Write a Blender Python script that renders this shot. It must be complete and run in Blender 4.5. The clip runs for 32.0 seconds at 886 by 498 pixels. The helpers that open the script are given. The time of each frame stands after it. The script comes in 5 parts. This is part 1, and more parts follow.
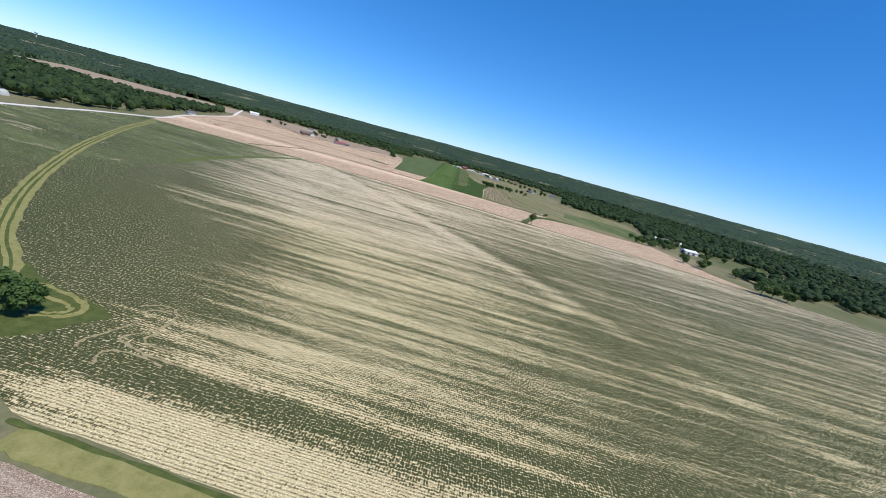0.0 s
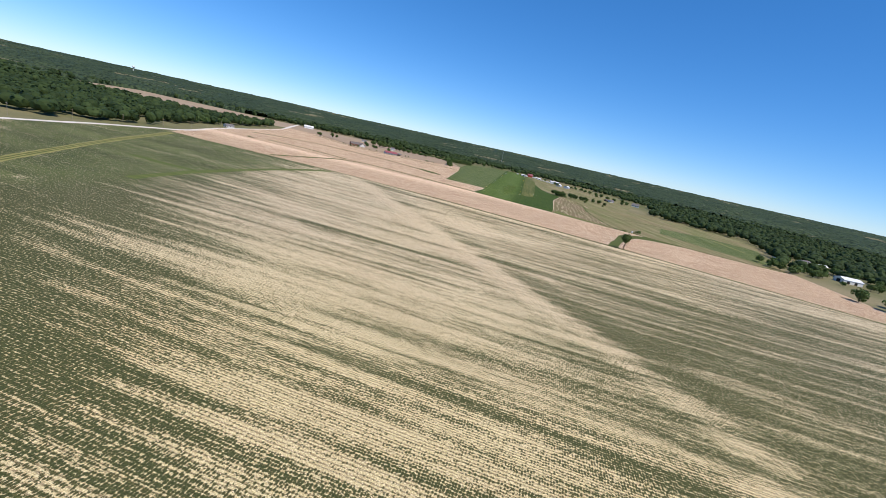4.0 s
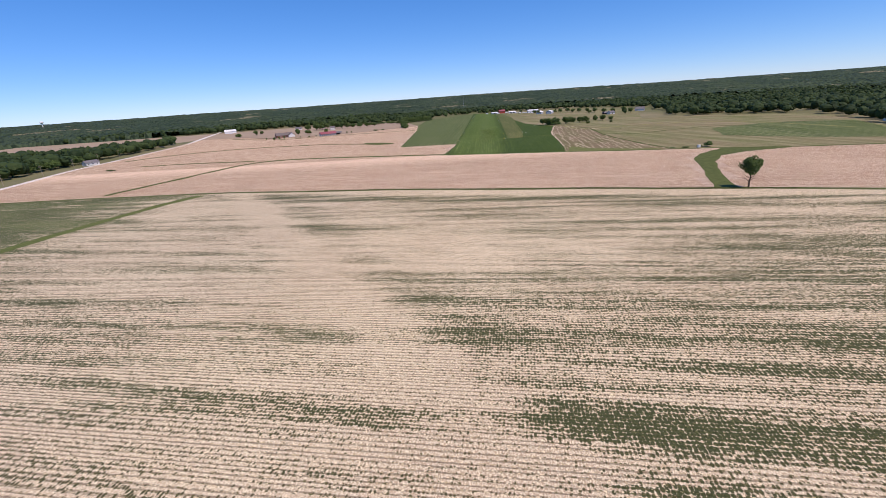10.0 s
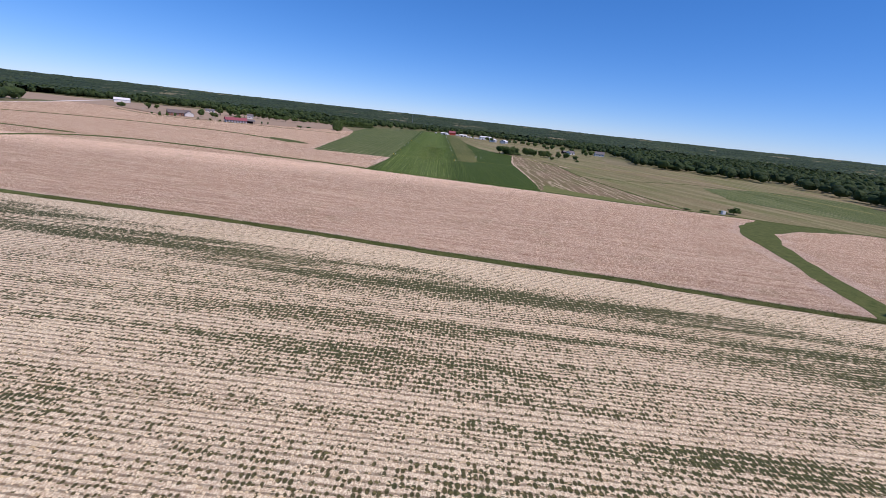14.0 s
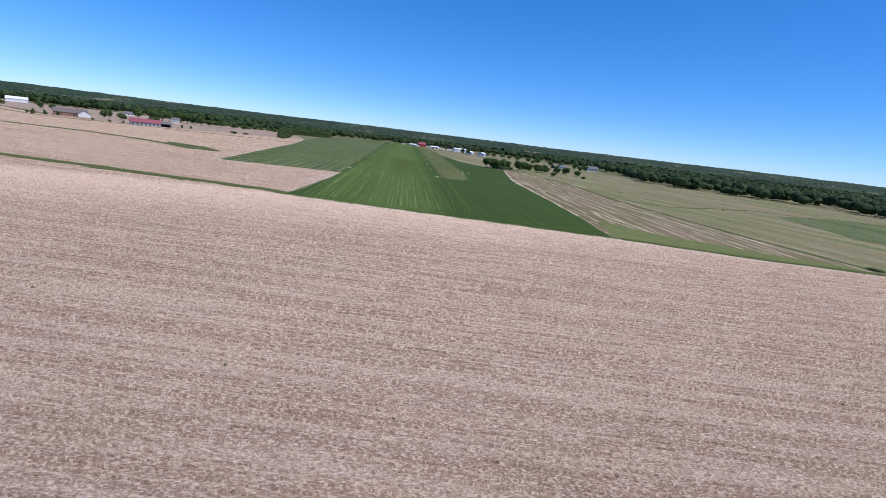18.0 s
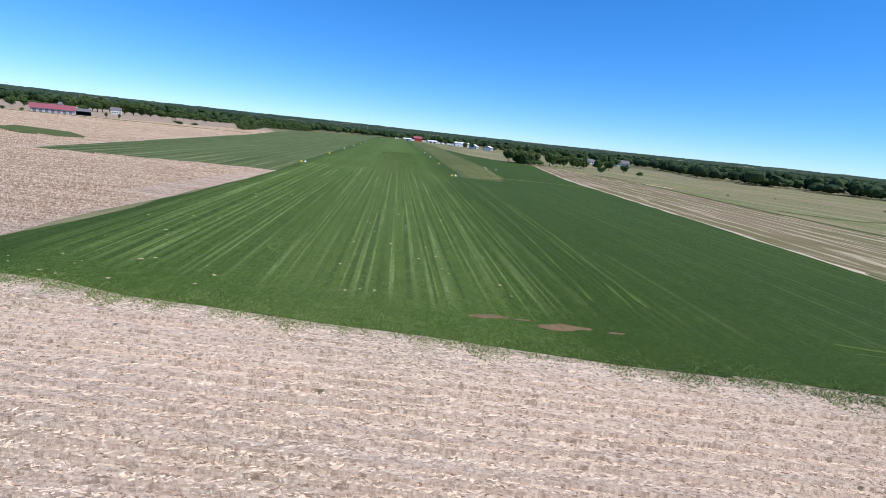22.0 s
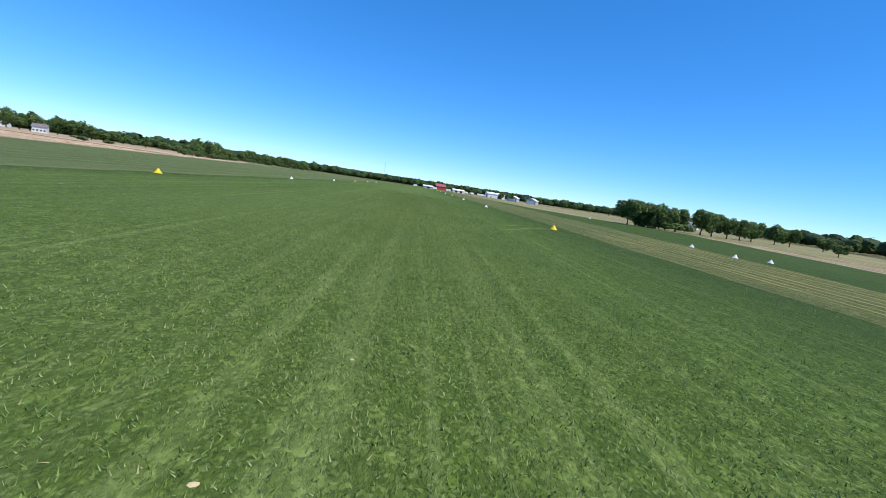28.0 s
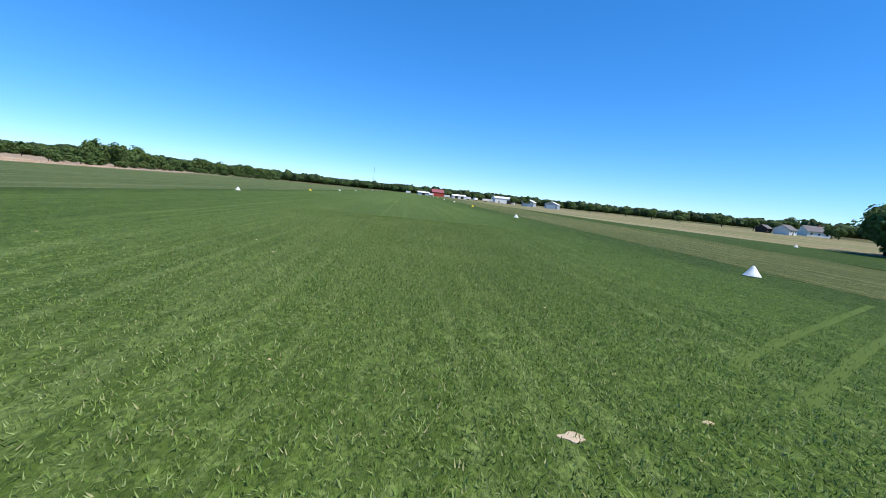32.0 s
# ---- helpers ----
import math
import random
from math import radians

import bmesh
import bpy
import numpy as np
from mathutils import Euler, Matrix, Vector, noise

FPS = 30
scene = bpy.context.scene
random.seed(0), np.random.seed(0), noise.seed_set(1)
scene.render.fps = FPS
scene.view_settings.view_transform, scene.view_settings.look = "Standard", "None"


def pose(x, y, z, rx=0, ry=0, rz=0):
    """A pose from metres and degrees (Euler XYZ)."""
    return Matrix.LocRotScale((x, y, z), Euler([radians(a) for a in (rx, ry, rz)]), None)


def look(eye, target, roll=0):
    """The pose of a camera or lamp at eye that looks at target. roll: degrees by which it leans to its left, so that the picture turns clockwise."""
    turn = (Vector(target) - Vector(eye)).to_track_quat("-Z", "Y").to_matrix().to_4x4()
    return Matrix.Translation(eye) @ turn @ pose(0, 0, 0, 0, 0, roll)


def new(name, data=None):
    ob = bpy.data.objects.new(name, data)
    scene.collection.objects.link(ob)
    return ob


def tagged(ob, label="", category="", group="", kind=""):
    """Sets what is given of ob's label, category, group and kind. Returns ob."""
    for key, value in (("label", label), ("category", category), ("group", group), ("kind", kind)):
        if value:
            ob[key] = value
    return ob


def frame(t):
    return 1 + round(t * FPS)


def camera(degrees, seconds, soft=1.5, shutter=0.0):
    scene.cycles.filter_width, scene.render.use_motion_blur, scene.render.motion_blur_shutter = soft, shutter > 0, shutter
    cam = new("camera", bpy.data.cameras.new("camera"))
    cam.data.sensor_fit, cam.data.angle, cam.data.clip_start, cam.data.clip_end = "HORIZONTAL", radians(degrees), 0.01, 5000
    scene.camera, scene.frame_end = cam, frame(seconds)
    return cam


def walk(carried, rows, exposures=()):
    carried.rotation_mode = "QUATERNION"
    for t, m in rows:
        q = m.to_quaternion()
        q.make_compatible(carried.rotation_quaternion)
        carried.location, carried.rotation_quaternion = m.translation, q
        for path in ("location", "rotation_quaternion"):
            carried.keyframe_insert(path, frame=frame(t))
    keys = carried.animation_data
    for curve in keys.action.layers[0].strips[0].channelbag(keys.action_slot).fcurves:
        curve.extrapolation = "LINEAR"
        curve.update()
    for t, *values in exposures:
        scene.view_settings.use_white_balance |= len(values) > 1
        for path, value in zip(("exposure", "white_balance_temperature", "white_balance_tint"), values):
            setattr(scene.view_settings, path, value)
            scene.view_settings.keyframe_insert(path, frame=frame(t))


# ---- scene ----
cam = camera(91.9, 32.0, soft=0.6)
PATH = [
    (0, (-10.37, 22.31, 57.48), (-10.267, 32.031, 55.140), 15.03),
    (0.5, (-9.43, 34.84, 56.78), (-9.542, 44.602, 54.596), 12.99),
    (1, (-8.64, 47.59, 56.59), (-9.174, 57.346, 54.441), 11.06),
    (1.5, (-7.89, 60.30, 56.63), (-8.753, 70.007, 54.376), 8.78),
    (2, (-7.69, 73.19, 56.39), (-8.795, 82.825, 53.961), 6.99),
    (2.5, (-7.95, 86.34, 55.65), (-9.167, 95.956, 53.181), 7.64),
    (3, (-8.22, 99.72, 54.38), (-9.510, 109.319, 51.898), 9.12),
    (3.5, (-8.39, 113.52, 52.96), (-9.748, 123.104, 50.463), 12.89),
    (5.5, (-11.36, 171.63, 48.07), (-13.600, 181.088, 45.710), 5.62),
    (6, (-12.83, 184.92, 47.19), (-15.195, 194.346, 44.817), 0.42),
    (6.5, (-14.70, 197.38, 46.49), (-17.114, 206.730, 43.888), -0.87),
    (7, (-16.66, 209.65, 45.75), (-19.120, 218.954, 43.036), -0.94),
    (7.5, (-18.50, 221.89, 45.01), (-20.984, 231.178, 42.239), -1.44),
    (8, (-20.22, 234.02, 44.34), (-22.692, 243.272, 41.443), -2.76),
    (8.5, (-21.87, 246.39, 43.66), (-24.237, 255.644, 40.709), -4.53),
    (9, (-23.22, 259.06, 42.93), (-25.206, 268.386, 39.927), -3.53),
    (9.5, (-24.25, 272.08, 42.22), (-25.814, 281.432, 39.049), -2.94),
    (10, (-24.93, 285.39, 41.21), (-26.097, 294.748, 37.884), -4.08),
    (10.5, (-25.25, 298.85, 39.86), (-26.063, 308.224, 36.477), -4.52),
    (11, (-25.22, 312.31, 38.20), (-25.790, 321.730, 34.904), -2.26),
    (11.5, (-24.81, 325.82, 36.43), (-25.213, 335.271, 33.204), 0.40),
    (12, (-24.28, 339.15, 34.74), (-24.479, 348.630, 31.561), 3.00),
    (12.5, (-23.87, 352.16, 33.07), (-23.871, 361.662, 29.956), 5.18),
    (13, (-23.77, 365.03, 31.33), (-23.576, 374.540, 28.232), 7.00),
    (13.5, (-24.05, 377.93, 29.67), (-23.751, 387.468, 26.673), 6.73),
    (15.5, (-26.86, 428.39, 25.11), (-26.398, 438.002, 22.382), 4.75),
    (16, (-27.45, 441.23, 24.16), (-26.758, 450.821, 21.411), 5.15),
    (16.5, (-27.98, 453.88, 23.15), (-27.152, 463.455, 20.387), 5.56),
    (17, (-28.32, 466.37, 22.01), (-27.411, 475.936, 19.231), 6.51),
    (17.5, (-28.67, 478.65, 21.05), (-27.677, 488.241, 18.399), 6.98),
    (18, (-28.86, 490.60, 20.16), (-27.752, 500.214, 17.660), 6.77),
    (18.5, (-28.93, 501.85, 19.37), (-27.847, 511.479, 16.872), 6.52),
    (19, (-28.81, 512.76, 18.72), (-27.886, 522.397, 16.215), 7.23),
    (19.5, (-28.66, 523.79, 18.30), (-27.804, 533.378, 15.586), 6.30),
    (20, (-28.51, 534.96, 17.06), (-27.572, 544.514, 14.275), 5.10),
    (20.5, (-27.86, 546.17, 15.77), (-26.778, 555.745, 13.077), 5.20),
    (21, (-28.37, 558.01, 14.12), (-27.186, 567.578, 11.475), 5.96),
    (21.5, (-28.59, 570.40, 12.70), (-27.332, 580.002, 10.195), 6.53),
    (22, (-28.63, 582.91, 11.41), (-27.399, 592.510, 8.884), 6.00),
    (22.5, (-28.69, 595.35, 10.31), (-27.579, 604.976, 7.836), 5.91),
    (23, (-28.82, 607.39, 9.23), (-27.799, 617.011, 6.718), 7.32),
    (23.5, (-28.90, 618.90, 8.24), (-27.829, 628.492, 5.640), 7.64),
    (24, (-28.78, 629.87, 7.27), (-27.699, 639.476, 4.716), 6.78),
    (24.5, (-28.65, 640.83, 6.57), (-27.702, 650.515, 4.265), 7.02),
    (26.5, (-28.29, 684.11, 3.92), (-27.470, 693.906, 2.103), 6.43),
    (27, (-27.82, 694.92, 3.26), (-27.024, 704.765, 1.678), 7.37),
    (27.5, (-27.46, 705.41, 3.03), (-26.681, 715.267, 1.566), 7.86),
    (28, (-27.31, 715.94, 3.01), (-26.521, 725.814, 1.617), 8.42),
    (28.5, (-27.28, 726.45, 3.12), (-26.432, 736.302, 1.651), 8.92),
    (29, (-27.58, 736.65, 3.20), (-26.621, 746.482, 1.634), 8.35),
    (29.5, (-27.75, 746.92, 3.19), (-26.780, 756.752, 1.629), 6.49),
    (30, (-27.68, 757.06, 2.88), (-26.728, 766.885, 1.298), 5.49),
    (30.5, (-27.62, 767.07, 2.73), (-26.686, 776.904, 1.171), 4.81),
    (31, (-27.45, 777.08, 2.58), (-26.538, 786.929, 1.111), 5.40),
    (31.5, (-27.90, 786.31, 2.55), (-27.000, 796.172, 1.134), 5.97),
    (32, (-28.80, 795.47, 2.65), (-27.902, 805.347, 1.396), 5.82),
]
EXPOSURES = [(0, 0.2, 6400, 9), (3.5, 0.22, 7000, 11), (6, 0.16, 7050, 18), (13, 0.0, 6850, 26), (16, -0.12, 6250, 25), (18, 0.14, 6150, 16), (20, 0.34, 6500, 13), (22, 0.36, 6250, 11), (24, 0.6, 6300, 5), (28, 0.57, 6550, 8), (32, 0.58, 6550, 8)]
walk(cam, [(t, look(eye, target, roll)) for t, eye, target, roll in PATH], EXPOSURES)

# ---- sky and sun ----
SUN_EL, SUN_AZ = radians(58), radians(124)
world = bpy.data.worlds.new("sky")
scene.world = world
world.use_nodes = True
wn = world.node_tree
sky = wn.nodes.new("ShaderNodeTexSky")
sky.sky_type, sky.sun_disc = "NISHITA", False
sky.sun_elevation, sky.sun_rotation = SUN_EL, SUN_AZ
sky.air_density, sky.dust_density, sky.ozone_density, sky.altitude = 1.0, 0.0, 5.0, 2500
wn.nodes["Background"].inputs["Strength"].default_value = 0.17
tone = wn.nodes.new("ShaderNodeHueSaturation")
tone.inputs["Saturation"].default_value = 1.22
tint = wn.nodes.new("ShaderNodeMix")
tint.data_type, tint.blend_type = "RGBA", "MULTIPLY"
tint.inputs[0].default_value = 1.0
tint.inputs[7].default_value = (0.79, 0.98, 1.27, 1)
soften = wn.nodes.new("ShaderNodeGamma")
soften.inputs["Gamma"].default_value = 0.75
wn.links.new(sky.outputs["Color"], soften.inputs["Color"])
wn.links.new(soften.outputs["Color"], tint.inputs[6])
wn.links.new(tint.outputs[2], tone.inputs["Color"])
wn.links.new(tone.outputs["Color"], wn.nodes["Background"].inputs["Color"])
lamp = bpy.data.lights.new("sun", "SUN")
lamp.energy, lamp.angle, lamp.color = 3.6, radians(0.53), (1.0, 0.955, 0.885)
sun = new("sun", lamp)
sun_way = Vector((math.cos(SUN_EL) * math.sin(SUN_AZ), math.cos(SUN_EL) * math.cos(SUN_AZ), math.sin(SUN_EL)))
sun.matrix_world = look(sun_way * 100, (0, 0, 0))


# ---- materials ----
class Nodes:
    """A small wrapper for writing a node material line by line."""

    def __init__(self, name, rough=0.9, spec=0.2):
        self.mat = bpy.data.materials.new(name)
        self.mat.use_nodes = True
        self.nt = self.mat.node_tree
        self.bsdf = self.nt.nodes["Principled BSDF"]
        self.bsdf.inputs["Roughness"].default_value = rough
        self.bsdf.inputs["Specular IOR Level"].default_value = spec
        self.pos = self.nt.nodes.new("ShaderNodeNewGeometry").outputs["Position"]

    def put(self, socket, value):
        if isinstance(value, bpy.types.NodeSocket):
            self.nt.links.new(value, socket)
        elif isinstance(value, (tuple, list)) and len(value) == 3 and socket.type == "RGBA":
            socket.default_value = (*value, 1)
        else:
            socket.default_value = value

    def maths(self, op, a, b=0.0, clamp=False):
        n = self.nt.nodes.new("ShaderNodeMath")
        n.operation, n.use_clamp = op, clamp
        self.put(n.inputs[0], a), self.put(n.inputs[1], b)
        return n.outputs[0]

    def axes(self, vec=None):
        n = self.nt.nodes.new("ShaderNodeSeparateXYZ")
        self.put(n.inputs[0], vec or self.pos)
        return n.outputs

    def vec(self, x, y, z=0.0):
        n = self.nt.nodes.new("ShaderNodeCombineXYZ")
        for s, v in zip(n.inputs, (x, y, z)):
            self.put(s, v)
        return n.outputs[0]

    def turned(self, angle, sx=1.0, sy=1.0, sz=1.0):
        """World place turned about z by the angle, then scaled."""
        n = self.nt.nodes.new("ShaderNodeVectorRotate")
        n.rotation_type = "Z_AXIS"
        self.put(n.inputs["Vector"], self.pos)
        n.inputs["Angle"].default_value = radians(angle)
        m = self.nt.nodes.new("ShaderNodeVectorMath")
        m.operation = "MULTIPLY"
        self.put(m.inputs[0], n.outputs[0])
        m.inputs[1].default_value = (sx, sy, sz)
        return m.outputs[0]

    def noise(self, scale, vec=None, detail=3.0, rough=0.55, lo=0.3, hi=0.7):
        n = self.nt.nodes.new("ShaderNodeTexNoise")
        self.put(n.inputs["Vector"], vec or self.pos)
        n.inputs["Scale"].default_value, n.inputs["Detail"].default_value = scale, detail
        n.inputs["Roughness"].default_value = rough
        return self.span(n.outputs["Fac"], lo, hi)

    def span(self, v, lo, hi, to_lo=0.0, to_hi=1.0):
        n = self.nt.nodes.new("ShaderNodeMapRange")
        self.put(n.inputs["Value"], v)
        for key, x in (("From Min", lo), ("From Max", hi), ("To Min", to_lo), ("To Max", to_hi)):
            n.inputs[key].default_value = x
        return n.outputs[0]

    def mix(self, fac, a, b, blend="MIX"):
        n = self.nt.nodes.new("ShaderNodeMix")
        n.data_type, n.blend_type = "RGBA", blend
        self.put(n.inputs[0], fac), self.put(n.inputs[6], a), self.put(n.inputs[7], b)
        return n.outputs[2]

    def wave(self, v, period, sharp=(0.0, 1.0)):
        """0 to 1 across a repeating stripe of that period in metres."""
        s = self.maths("SINE", self.maths("MULTIPLY", v, 2 * math.pi / period))
        return self.span(s, -1 + 2 * sharp[0], -1 + 2 * sharp[1])

    def cells(self, vec, randomness=1.0):
        """Voronoi cells in the plane: the distance to the nearest centre, and that cell's own two random numbers."""
        n = self.nt.nodes.new("ShaderNodeTexVoronoi")
        n.voronoi_dimensions = "2D"
        self.put(n.inputs["Vector"], vec)
        n.inputs["Scale"].default_value, n.inputs["Randomness"].default_value = 1.0, randomness
        r = self.axes(n.outputs["Color"])
        return n.outputs["Distance"], r[0], r[1]

    def random(self):
        return self.nt.nodes.new("ShaderNodeObjectInfo").outputs["Random"]

    def island(self):
        return self.nt.nodes.new("ShaderNodeNewGeometry").outputs["Random Per Island"]

    def bump(self, height, strength, distance):
        n = self.nt.nodes.new("ShaderNodeBump")
        n.inputs["Strength"].default_value, n.inputs["Distance"].default_value = strength, distance
        self.put(n.inputs["Height"], height)
        self.put(self.bsdf.inputs["Normal"], n.outputs[0])

    def done(self, colour):
        self.put(self.bsdf.inputs["Base Color"], colour)
        return self.mat


ROW_TURN = 3.5  # the crop rows run 3.5 degrees off the field's east-west line


ROW_GAP = 0.76


def row_sway(u, v, sine):
    """How far the drilled rows stray from even spacing at a place of the turned field plan."""
    return 0.22 * sine(0.61 * v) + 0.2 * sine(0.17 * v + 0.013 * u)


def crop_plan(n):
    """The field's own axes: u along the rows, v across them, counted so that rows lie evenly in v."""
    u, v, _ = n.axes(n.turned(ROW_TURN))
    a = n.maths("MULTIPLY", n.maths("SINE", n.maths("MULTIPLY", v, 0.61)), 0.22)
    b = n.maths("SINE", n.maths("ADD", n.maths("MULTIPLY", v, 0.17), n.maths("MULTIPLY", u, 0.013)))
    v = n.maths("ADD", v, n.maths("ADD", a, n.maths("MULTIPLY", b, 0.2)))
    each = n.nt.nodes.new("ShaderNodeTexWhiteNoise")
    each.noise_dimensions = "1D"
    n.put(each.inputs["W"], n.maths("FLOOR", n.maths("DIVIDE", v, ROW_GAP)))
    return u, n.maths("ADD", v, n.maths("MULTIPLY", n.maths("SUBTRACT", each.outputs["Value"], 0.5), 0.26))


def crop_growth(n):
    """How green the crop stands, 0 to 1: long drifts along the rows, thick in the west, thin on the old waterway."""
    drift = n.noise(1.0, n.turned(ROW_TURN, 0.008, 0.075), 4, 0.66, 0.25, 0.75)
    fine = n.noise(1.0, n.turned(ROW_TURN, 0.06, 0.4), 5, 0.75, 0.3, 0.7)
    x, y, _ = n.axes()
    u, v, _ = n.axes(n.turned(ROW_TURN))
    thin = n.noise(1.0, n.turned(ROW_TURN, 0.011, 0.24), 3, 0.6, 0.4, 0.6)
    g = n.maths("ADD", n.maths("MULTIPLY", drift, 0.95), n.maths("MULTIPLY", fine, 0.5))
    g = n.maths("ADD", g, n.maths("MULTIPLY", thin, 0.68))
    g = n.maths("SUBTRACT", g, 0.56)
    spot = n.maths("ADD", n.maths("ABSOLUTE", n.maths("SUBTRACT", x, 51.5)), n.maths("MULTIPLY", n.maths("ABSOLUTE", n.maths("SUBTRACT", y, 207.5)), 1.5))
    g = n.maths("SUBTRACT", g, n.span(spot, 13, 4, 0, 0.7))
    g = n.maths("ADD", g, n.maths("MULTIPLY", n.span(x, -40, -85), n.span(y, 235, 175, 0, 0.6)))
    west = n.maths("ADD", x, n.span(y, 170, 500, 0, 130))
    g = n.maths("ADD", g, n.span(west, -54, -142, 0, 0.9))
    g = n.maths("ADD", g, n.span(n.maths("ADD", x, n.span(y, 300, 140, 0, 25)), -188, -206, 0, 0.3))
    g = n.maths("ADD", g, n.maths("MULTIPLY", n.span(x, -45, -15), n.span(y, 175, 110, 0, 0.1)))
    g = n.maths("ADD", g, n.maths("MULTIPLY", n.span(x, 5, 60), n.span(y, 440, 350, 0, 0.28)))
    g = n.maths("SUBTRACT", g, n.maths("MULTIPLY", n.maths("MULTIPLY", n.span(x, -90, -70), n.span(x, 90, 20)), n.span(n.maths("ADD", y, n.maths("MULTIPLY", x, 0.06)), 90, 84, 0, 0.65)))
    g = n.maths("SUBTRACT", g, n.maths("MULTIPLY", n.span(x, 15, -30), n.span(y, 215, 290, 0, 0.14)))
    worn_in = n.maths("MULTIPLY", n.span(x, -92, -66), n.span(x, -12, -34))
    g = n.maths("SUBTRACT", g, n.maths("MULTIPLY", n.maths("MULTIPLY", worn_in, n.span(y, 370, 388)), n.span(y, 434, 416, 0, 0.5)))
    # a green band, then a bare one, along the north boundary
    edge = n.maths("ADD", y, n.maths("MULTIPLY", x, 0.2))
    band = n.span(n.maths("ABSOLUTE", n.maths("SUBTRACT", edge, 457.0)), 9, 4)
    g = n.maths("ADD", g, n.maths("MULTIPLY", band, n.span(x, 60, 20, 0, 0.42)))
    g = n.maths("SUBTRACT", g, n.span(edge, 464, 468, 0, 0.75))
    # weedy bands along the rows
    for u0, u1, v0, w, amount in ((-150, -20, 306, 4.0, 0.5), (-75, -15, 242.5, 4.0, 0.3), (-80, 30, 93.5, 4.5, 0.5), (-20, 60, 248, 5.0, 0.2), (-120, -40, 272, 3.0, 0.25)):
        across = n.span(n.maths("ABSOLUTE", n.maths("SUBTRACT", v, float(v0))), w, w * 0.3, 0, amount)
        along = n.span(n.maths("ABSOLUTE", n.maths("SUBTRACT", u, (u0 + u1) / 2)), (u1 - u0) / 2, (u1 - u0) / 4)
        g = n.maths("ADD", g, n.maths("MULTIPLY", across, along))
    # an old waterway: a pale swath with a green one along its east side
    side = n.maths("ADD", n.maths("MULTIPLY", x, 0.79), n.maths("MULTIPLY", y, 0.613))
    side = n.maths("ADD", side, n.span(y, 240, 190, 0, 5))
    side = n.maths("ADD", side, n.noise(0.045, None, 4, 0.7, 0.3, 0.7))
    side = n.maths("SUBTRACT", side, n.maths("MULTIPLY", n.noise(0.13, None, 5, 0.8, 0.25, 0.75), 9.0))
    off = n.maths("ABSOLUTE", n.maths("SUBTRACT", side, 177.5))
    g = n.maths("SUBTRACT", g, n.maths("MULTIPLY", n.span(off, 10, 2, 0, 0.48), n.span(y, 120, 260, 0.55, 1.0)))
    off = n.maths("ABSOLUTE", n.maths("SUBTRACT", side, 191.0))
    g = n.maths("ADD", g, n.maths("MULTIPLY", n.span(off, 13, 3, 0, 0.36), n.maths("MULTIPLY", n.span(y, 215, 270), n.span(y, 500, 440, 0.3, 1.0))))
    g = n.maths("ADD", g, n.maths("MULTIPLY", n.span(x, -20, 50), n.span(y, 395, 300, 0, 0.26)))
    g = n.maths("ADD", g, n.span(y, 210, 130, 0, 0.06))
    g = n.maths("ADD", n.span(g, 0.05, 1.2, 0.15, 1.0), n.span(west, -95, -150, 0, 0.16))
    bald = n.noise(1.0, n.turned(ROW_TURN, 0.012, 0.07), 4, 0.7, 0.57, 0.66)
    g = n.maths("SUBTRACT", g, n.maths("MULTIPLY", bald, n.span(x, -185, -205, 0, 0.55)))
    clumps = n.noise(1.0, n.turned(ROW_TURN, 0.3, 0.75), 5, 0.8, 0.3, 0.7)
    return n.maths("MAXIMUM", n.maths("ADD", g, n.maths("MULTIPLY", n.maths("SUBTRACT", clumps, 0.5), 0.5)), 0.0)


def crop_soil(n):
    """Pale dry soil under straw, yellower in the south, with brown stains."""
    grain = n.noise(3.4, None, 4, 0.82, 0.34, 0.66)
    patch = n.noise(0.021, None, 4, 0.6, 0.35, 0.65)
    x, y, _ = n.axes()
    north = n.span(y, 190, 300)
    soil = n.mix(north, n.mix(patch, (0.62, 0.49, 0.24), (0.52, 0.385, 0.19)), n.mix(patch, (0.64, 0.495, 0.31), (0.54, 0.39, 0.24)))
    for sx, sy, sw, sd in ((-100, 355, 15, 3.5), (-48, 427, 17, 2.2), (-101, 384, 11, 2.2), (-73, 360, 8, 4.0), (-58, 464, 14, 2.0)):
        d = n.maths("ADD", n.maths("DIVIDE", n.maths("ABSOLUTE", n.maths("SUBTRACT", x, float(sx))), sw), n.maths("DIVIDE", n.maths("ABSOLUTE", n.maths("ADD", n.maths("SUBTRACT", y, float(sy)), n.maths("MULTIPLY", n.maths("SUBTRACT", x, float(sx)), 0.1))), sd))
        stain = n.maths("MULTIPLY", n.span(d, 1.2, 0.5, 0, 0.75), n.noise(1.0, n.turned(ROW_TURN, 0.2, 1.2), 4, 0.7, 0.35, 0.6))
        soil = n.mix(stain, soil, (0.3, 0.19, 0.1))
    straw = n.noise(1.0, n.turned(ROW_TURN, 5.2, 2.4), 4, 0.8, 0.46, 0.56)
    soil = n.mix(n.maths("MULTIPLY", straw, 0.85), soil, n.mix(north, (0.95, 0.84, 0.5), (0.97, 0.86, 0.6)))
    crumbs = n.noise(1.0, n.turned(ROW_TURN, 2.6, 3.2), 5, 0.85, 0.52, 0.6)
    return n.mix(n.maths("MULTIPLY", crumbs, 0.6), soil, n.mix(patch, (0.27, 0.19, 0.1), (0.24, 0.15, 0.09))), grain


